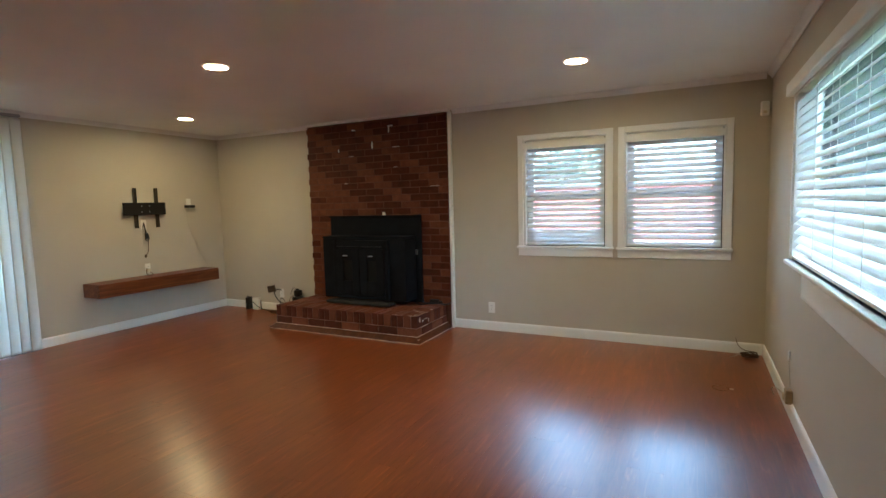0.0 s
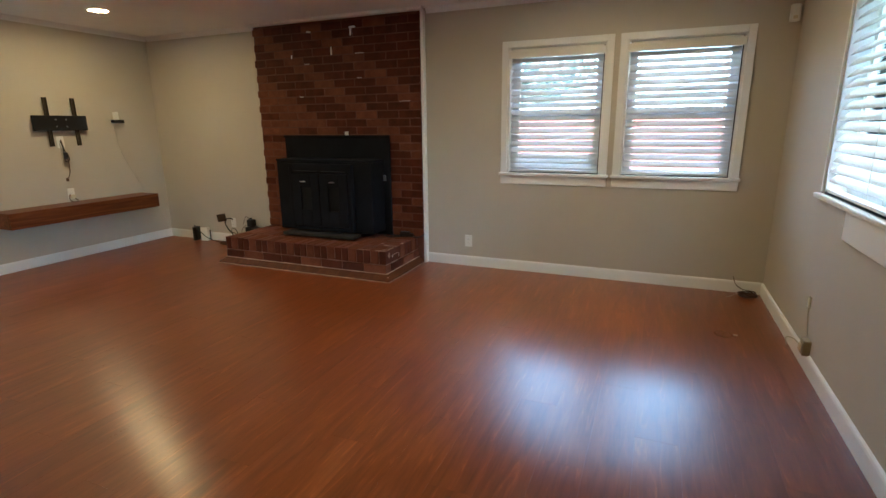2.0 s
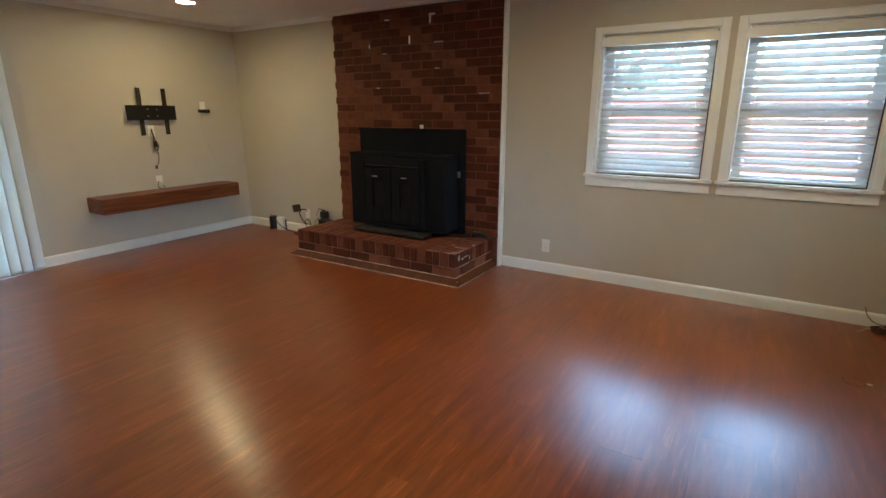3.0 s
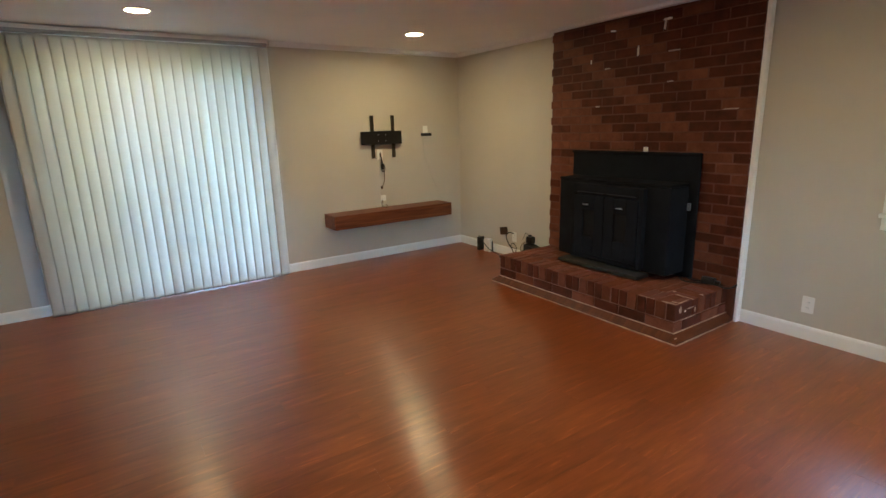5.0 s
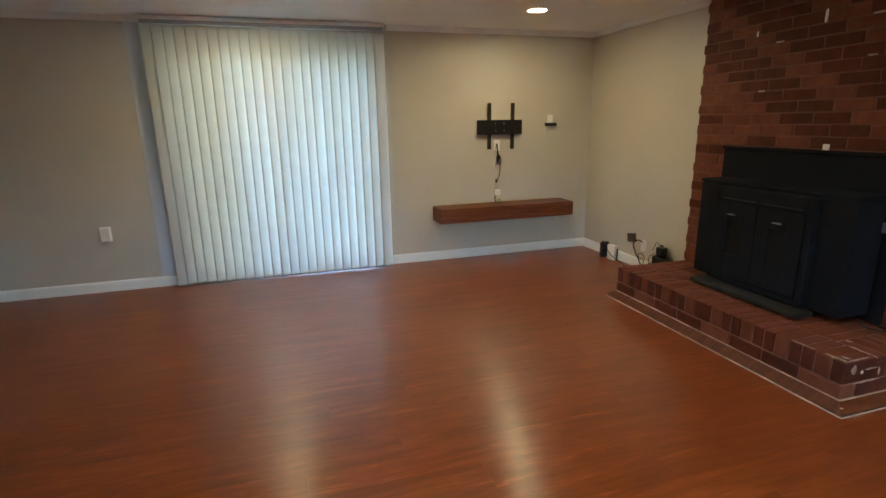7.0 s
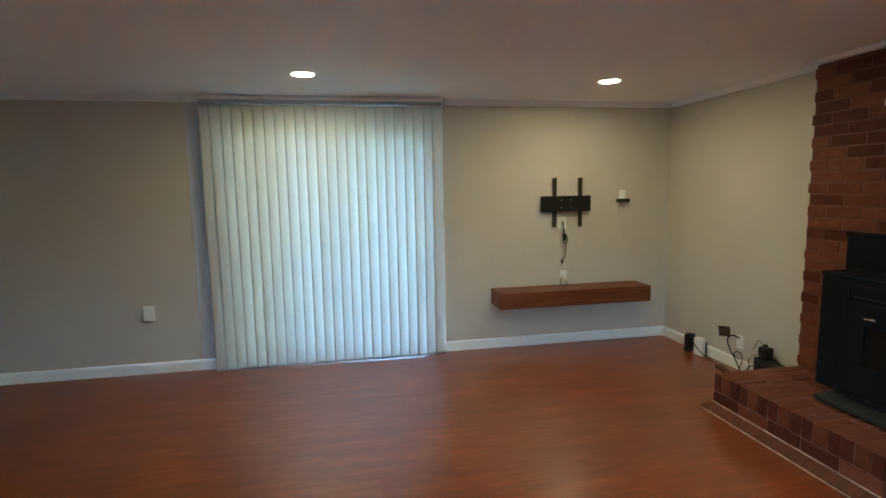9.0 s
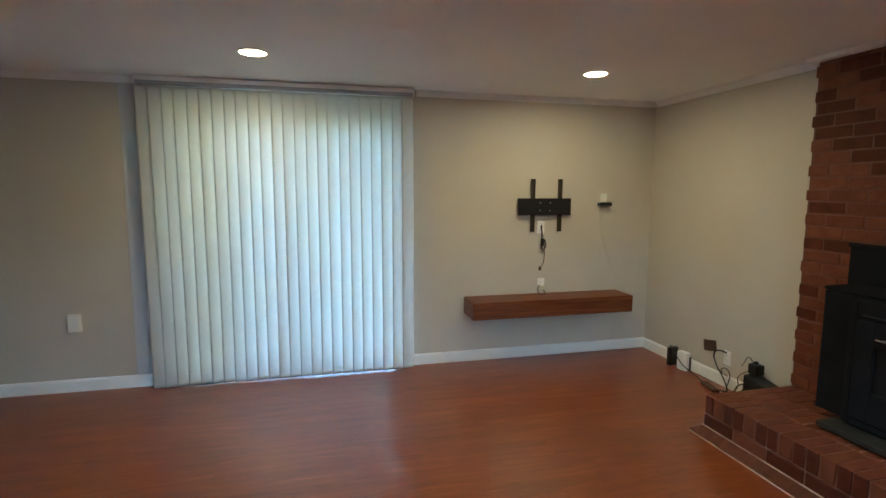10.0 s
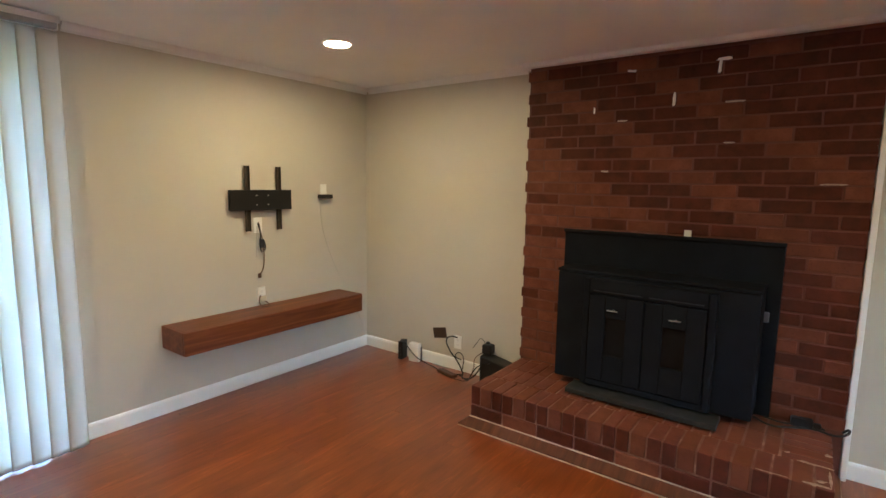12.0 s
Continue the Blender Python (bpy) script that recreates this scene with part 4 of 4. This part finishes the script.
part("clip", boxed(0.006, -0.068, -0.066, 0.06, 0.06, -0.03, bevel=0.006, segs=2), BLACK_PLASTIC, br, "black plastic clip")
cord("white_cable", [(XL + 0.02, 4.63, 1.44), (XL + 0.008, 4.66, 1.2), (XL + 0.008, 4.77, 0.9), (XL + 0.007, 4.92, 0.62), (XL + 0.008, 5.0, 0.46), (XL + 0.010, 5.13, 0.25), (XL + 0.02, 5.175, 0.12), (XL + 0.1, 5.185, 0.11)], 0.0017, GREY_CABLE, None, "thin off-white cord running down a wall to a corner", "cord")

# leads under the bracket
lead = cord("hanging_leads", [(XL + 0.012, 4.033, 1.27), (XL + 0.03, 4.036, 1.2), (XL + 0.035, 4.048, 1.12), (XL + 0.02, 4.068, 1.0), (XL + 0.012, 4.058, 0.9), (XL + 0.012, 4.033, 0.86)], 0.004, COPPER, None, "tangle of brown and black leads hanging down a wall", "cable")
cord("black_lead", [(XL + 0.012, 4.026, 1.26), (XL + 0.036, 4.030, 1.18), (XL + 0.04, 4.023, 1.1), (XL + 0.03, 4.048, 1.04), (XL + 0.03, 4.073, 1.06), (XL + 0.03, 4.063, 1.13)], 0.005, BLACK_PLASTIC, lead)
cord("white_lead", [(XL + 0.012, 4.018, 1.24), (XL + 0.02, 4.010, 1.1), (XL + 0.02, 4.003, 1.0)], 0.0035, GREY_CABLE, lead)
part("plug_head", boxed(XL + 0.004, 4.018, 0.835, XL + 0.022, 4.040, 0.872, bevel=0.003), COPPER, lead)
part("connector", boxed(XL + 0.025, 4.023, 1.07, XL + 0.05, 4.058, 1.14, bevel=0.006, segs=2), BLACK_PLASTIC, lead)
plug = tagged(new("plug_adapter", mesh_of("plug_adapter", boxed(XL + 0.0092, 4.013, 0.648, XL + 0.04, 4.068, 0.69, bevel=0.006, segs=2), IVORY_PLASTIC)), "small yellowed plug adapter in an outlet over a shelf", "plug")
cord("short_cord", [(XL + 0.03, 4.048, 0.655), (XL + 0.06, 4.068, 0.63), (XL + 0.09, 4.048, 0.621), (XL + 0.07, 4.008, 0.62), (XL + 0.04, 3.998, 0.66), (XL + 0.03, 4.018, 0.70)], 0.004, COPPER, plug)

# ---------- north-west corner clutter ----------
bx = thing("router_box", pose(-5.488, 5.13, 0.0, 0, 0, 12), "upright black plastic modem standing on the floor by the baseboard", "router")
part("case", boxed(-0.021, -0.05, 0.0, 0.021, 0.05, 0.168, bevel=0.006, segs=2), BLACK_PLASTIC, bx)
for zz in (0.05, 0.075, 0.1):
    part("indicator", boxed(-0.003, -0.0512, zz, 0.003, -0.0502, zz + 0.006), LATCH, bx)
wx = thing("white_adapter_box", pose(-5.345, 5.14, 0.0, 0, 0, 8), "upright white plastic box with a dark side standing on the floor", "network box")
part("case", boxed(-0.056, -0.028, 0.0, 0.045, 0.03, 0.164, bevel=0.006, segs=2), WHITE_PLASTIC, wx)
part("side_panel", boxed(0.0455, 0.010, 0.004, 0.051, 0.028, 0.13, bevel=0.002), BLACK_PLASTIC, wx)
cord("box_cord", [(-5.485, 5.10, 0.166), (-5.455, 5.08, 0.195), (-5.40, 5.072, 0.16), (-5.31, 5.09, 0.07), (-5.27, 5.12, 0.03), (-5.15, 5.12, 0.008), (-4.95, 5.06, 0.008), (-4.8, 5.08, 0.02)], 0.0045, BLACK_PLASTIC, None, "black cord looping over two small network boxes", "cord")
cord("black_cable", [(-4.930, YB - 0.012, 0.285), (-4.960, YB - 0.05, 0.30), (-5.005, YB - 0.06, 0.27), (-4.960, YB - 0.08, 0.19), (-4.870, YB - 0.09, 0.11), (-4.810, YB - 0.10, 0.03), (-4.770, 5.05, 0.01), (-4.690, 5.06, 0.03), (-4.630, 5.1, 0.12)], 0.006, BLACK_PLASTIC, None, "thick black power cord plugged into a wall outlet", "cord")
cord("loose_wire", [(-4.850, YB - 0.06, 0.12), (-4.890, YB - 0.09, 0.15), (-4.860, YB - 0.09, 0.19), (-4.830, YB - 0.07, 0.16), (-4.810, YB - 0.1, 0.06)], 0.004, BLACK_PLASTIC, None, "short loop of black wire above the baseboard", "wire")
st = thing("power_strip", pose(-4.93, 5.05, 0.0, 0, 0, -14), "dark brown cable cover lying on the floor", "power strip")
part("case", boxed(-0.09, -0.03, 0.0, 0.10, 0.03, 0.028, bevel=0.008, segs=2), POWER_BROWN, st)
part("end_cap", boxed(-0.112, -0.022, 0.0, -0.091, 0.022, 0.022, bevel=0.005), COPPER, st)
ub = thing("backup_battery_box", pose(-4.50, 5.118, 0.0, 0, 0, 2), "black plastic battery box standing on the floor beside the hearth", "battery box")
bb = boxed(-0.115, -0.065, 0.0, 0.14, 0.065, 0.235, bevel=0.01, segs=2)
for v in bb.verts:
    if v.co.z > 0.2 and v.co.x > 0:
        v.co.z -= 0.05 * (v.co.x / 0.14)
part("case", bb, BLACK_PLASTIC, ub)
part("transformer", boxed(-0.125, -0.02, 0.2355, -0.04, 0.055, 0.315, bevel=0.012, segs=2), BLACK_PLASTIC, ub)
cord("front_lead", [(-0.02, -0.07, 0.19), (-0.09, -0.1, 0.17), (-0.17, -0.09, 0.08), (-0.2, -0.1, 0.02), (-0.26, -0.06, 0.01), (-0.33, -0.02, 0.01)], 0.0045, BLACK_PLASTIC, ub)
cord("brown_lead", [(-0.1, -0.05, 0.26), (-0.16, -0.06, 0.2), (-0.19, -0.03, 0.1), (-0.22, -0.08, 0.012), (-0.3, -0.11, 0.008), (-0.38, -0.08, 0.008)], 0.0035, COPPER, ub)
part("transformer_cap", boxed(-0.10, 0.0, 0.3155, -0.07, 0.03, 0.335, bevel=0.006), BLACK_PLASTIC, ub)
cord("box_lead", [(-0.11, 0.03, 0.3), (-0.15, 0.02, 0.345), (-0.2, 0.04, 0.3), (-0.25, 0.06, 0.24)], 0.003, BLACK_PLASTIC, ub)

# ---------- east side ----------
sn = thing("motion_sensor", pose(0.64, YB, 2.142, 0, 0, NORTH), "white plastic motion sensor high in the corner", "motion sensor")
part("case", boxed(0.0, -0.032, -0.06, 0.045, 0.032, 0.06, bevel=0.012, segs=3), WHITE_PLASTIC, sn)
part("lens_window", boxed(0.0452, -0.014, -0.042, 0.047, 0.014, -0.02, bevel=0.0008), IVORY_PLASTIC, sn)
cb = thing("cable_box", pose(XR, 3.80, 0.135, 0, 0, 180), "small tarnished brass cable junction box on the wall", "cable box")
part("case", boxed(0.0, -0.035, -0.045, 0.04, 0.035, 0.045, bevel=0.006, segs=2), BRASSY, cb)
part("cap", boxed(0.0405, -0.02, -0.025, 0.052, 0.02, 0.02, bevel=0.005), IVORY_PLASTIC, cb)
cord("cable_tail", [(0.045, 0.0, 0.01), (0.08, -0.03, 0.035), (0.1, -0.07, 0.02), (0.085, -0.11, -0.04)], 0.003, GREY_CABLE, cb)
wc = tagged(new("wall_clip", mesh_of("wall_clip", boxed(XR - 0.012, 3.897, 0.335, XR, 3.927, 0.40, bevel=0.004), WHITE_PLASTIC)), "tiny white plastic cord clip on a wall", "clip")
cord("thin_wire", [(XR - 0.006, 3.912, 0.334), (XR - 0.004, 3.9, 0.26), (XR - 0.004, 3.86, 0.18)], 0.0018, GREY_CABLE, wc)
coil = thing("cable_coil", (0.57, 5.09, 0.0), "coil of dark cable lying on the floor in a corner", "cable coil")
loop = []
for i in range(40):
    a = i * 0.52
    loop.append((0.062 * math.cos(a) * (1 + 0.12 * math.sin(i * 1.7)), 0.045 * math.sin(a) * (1 + 0.1 * math.cos(i * 2.3)), 0.006 + 0.0009 * i))
cord("loops", loop, 0.005, POWER_BROWN, coil)
cord("tail", [loop[-1], (-0.05, 0.03, 0.06), (-0.085, 0.06, 0.09), (-0.1, 0.095, 0.14)], 0.003, COPPER, coil)
cord("pale_tail", [loop[5], (-0.09, -0.01, 0.02), (-0.12, -0.03, 0.004), (-0.15, -0.05, 0.004)], 0.0025, GREY_CABLE, coil)

cup = thing("furniture_cup", (0.31, 4.18, 0.0), "clear plastic furniture cup lying on the floor", "furniture cup")
part("ring", lathe([(0.055, 0.0005), (0.057, 0.003), (0.055, 0.006), (0.051, 0.006), (0.049, 0.003), (0.049, 0.0005)], 28), CLEAR_PLASTIC, cup, "", True)
chip = tagged(new("paint_chip", mesh_of("paint_chip", boxed(0.37, 4.182, 0.0005, 0.395, 4.197, 0.006, bevel=0.002), WHITE_PLASTIC)), "tiny white plastic chip on the floor", "chip")

# ---------- outside ----------
bm = bmesh.new()
bmesh.ops.create_grid(bm, x_segments=24, y_segments=24, size=260)
gr = solid("ground", bm, GRASS, "mown lawn round the house", "ground")
gr.location.z = -0.25
solid("pavement_1", boxed(XL - 3.4, -1.5, -0.26, XL - T - 0.01, 4.6, -0.06, bevel=0.01), CONCRETE, "grey concrete patio slab outside a sliding door", "patio")
solid("pavement_2", boxed(-9, 5.9, -0.26, 6, 13.3, -0.235), CONCRETE, "grey concrete driveway", "driveway")


def brick_garden_wall():
    g = thing("garden_wall", (0, 0, -0.25), "low red brick boundary wall beyond the lawn", "garden wall")
    part("wall", boxed(-19, 13.6, 0, 2, 13.85, 1.95), GARDEN_BRICK, g)
    for k in range(7):
        part("coping", boxed(-19 + 3 * k + 0.006, 13.55, 1.951, -16 + 3 * k - 0.006, 13.9, 2.03, bevel=0.012), CONCRETE, g)
    return g


brick_garden_wall()


def tree(x, y, trunk_h, crown_r, crown_h, seed, label, clumps=260):
    r = random.Random(seed)
    t = thing("tree", (x, y, -0.25), label, "tree", "garden trees")
    tb = tube(bmesh.new(), 0.17, 0.10, 0, trunk_h, 12)
    for k in range(7):
        a, e = r.uniform(0, 6.28), r.uniform(35, 65)
        m = Matrix.Translation((0, 0, trunk_h * r.uniform(0.7, 0.98))) @ Euler((0, radians(90 - e), a)).to_matrix().to_4x4()
        tube(tb, 0.06, 0.018, 0, crown_r * r.uniform(0.7, 1.0), 8, m)
    part("trunk", tb, BARK, t)
    cbm = bmesh.new()
    for k in range(clumps):
        a, c, q = r.uniform(0, 6.28), r.uniform(-1, 1), r.uniform(0.35, 1) ** 0.5
        s = math.sqrt(1 - c * c)
        p = Vector((crown_r * q * s * math.cos(a), crown_r * q * s * math.sin(a), trunk_h + crown_h * 0.45 + crown_h * 0.5 * q * c))
        for j in range(9):
            o = p + Vector((r.gauss(0, 0.13), r.gauss(0, 0.13), r.gauss(0, 0.1)))
            rot = Euler((r.uniform(0, 3.1), r.uniform(0, 3.1), r.uniform(0, 3.1))).to_matrix()
            sz = r.uniform(0.06, 0.12)
            vs = [cbm.verts.new(o + rot @ Vector(q2)) for q2 in ((-sz, 0, 0), (0, -sz * 0.5, 0.012), (sz, 0, 0), (0, sz * 0.5, 0.012))]
            cbm.faces.new(vs)
    tagged(part("crown", cbm, LEAF, t), kind="stuff")
    return t


tree(-5.4, 24.0, 2.6, 2.6, 3.4, 3, "leafy green tree beyond the boundary wall", 520)
# This tree is out of view, added to tint light reaching the vanes.
tree(-13.5, -3.0, 1.2, 1.5, 2.6, 5, "unseen bushy green tree added to tint the light at the patio", 300)


def neighbour_house():
    h = thing("neighbour_house", (11.6, 11.0, -0.25, 0, 0, 90), "pale sided neighbouring house seen past the blinds", "house")
    part("wall", boxed(0, -4, 0, 7, 9, 4.4), HOUSE_SIDING, h)
    rf = bmesh.new()
    v = [rf.verts.new(p) for p in ((-0.4, -4.5, 4.4), (7.4, -4.5, 4.4), (7.4, 9.3, 4.4), (-0.4, 9.3, 4.4), (3.5, -4.5, 6.0), (3.5, 9.3, 6.0))]
    for f in ((0, 1, 4), (3, 2, 5), (0, 3, 5, 4), (1, 2, 5, 4), (0, 1, 2, 3)):
        rf.faces.new([v[i] for i in f])
    part("roof", rf, SHINGLE, h)
    for yy in (-2.2, 0.6, 3.2, 5.4, 7.6):
        wf = bmesh.new()
        box(wf, -0.04, yy - 0.8, 1.1, -0.002, yy - 0.72, 3.9)
        box(wf, -0.04, yy + 0.72, 1.1, -0.002, yy + 0.8, 3.9)
        for zz in (1.1, 2.45, 3.82):
            box(wf, -0.04, yy - 0.72, zz, -0.002, yy + 0.72, zz + 0.08)
        win = part("window", wf, TRIM_PAINT, h)
        for z0_, z1_ in ((1.18, 2.45), (2.53, 3.82)):
            part("pane", boxed(-0.016, yy - 0.72, z0_, -0.004, yy + 0.72, z1_), HOUSE_GLASS, win)
            for q in (-0.36, 0.0, 0.36):
                part("glazing_bar", boxed(-0.028, yy + q - 0.02, z0_ + 0.001, -0.0165, yy + q + 0.02, z1_ - 0.001), TRIM_PAINT, win)
    return h


neighbour_house()

# Unseen fence, added so its tan warms the light on the southern vanes.
fence = thing("board_fence", (XL - 3.6, 0, -0.25), "unseen tan board fence added to warm the light on a patio blind", "fence")
bme = mesh_of("board", boxed(-0.011, -0.068, 0.03, 0.011, 0.068, 1.9, bevel=0.003), FENCE_WOOD)
for k in range(26):
    shared("board", bme, fence, pose(0, -1.9 + k * 0.145, 0, 0, 0, 0))
for zz in (0.4, 1.5):
    part("rail", boxed(-0.055, -2.0, zz, -0.012, 1.8, zz + 0.09), FENCE_WOOD, fence)

# ---------- floor planks ----------
floor = thing("floor", (0, 0, 0), "glossy cherry-red laminate plank floor", "floor", kind="structure")
PW, PL = 0.1858, 1.215
rp = random.Random(21)
plank_cache = {}


def plank_mesh(w, ln):
    key = (round(w, 3), round(ln, 3))
    if key not in plank_cache:
        plank_cache[key] = mesh_of("plank", boxed(-w / 2, -ln / 2, -0.008, w / 2, ln / 2, 0.0, bevel=0.0003), FLOOR)
    return plank_cache[key]


x = -0.93 - PW * 28
k = 0
while x < XR - 0.01:
    a, c = max(x, XL + 0.003), min(x + PW, XR - 0.003)
    if c - a > 0.01:
        y = YF - (k * 0.37 % 1.0) * PL
        while y < YB - 0.01:
            ya, yb = max(y, YF + 0.003), min(y + PL, YB - 0.003)
            if yb - ya > 0.04:
                shared("plank", plank_mesh(c - a, yb - ya), floor, pose((a + c) / 2, (ya + yb) / 2, 0, rp.uniform(-0.006, 0.006), rp.uniform(-0.035, 0.035), 0))
            y += PL
    x += PW
    k += 1
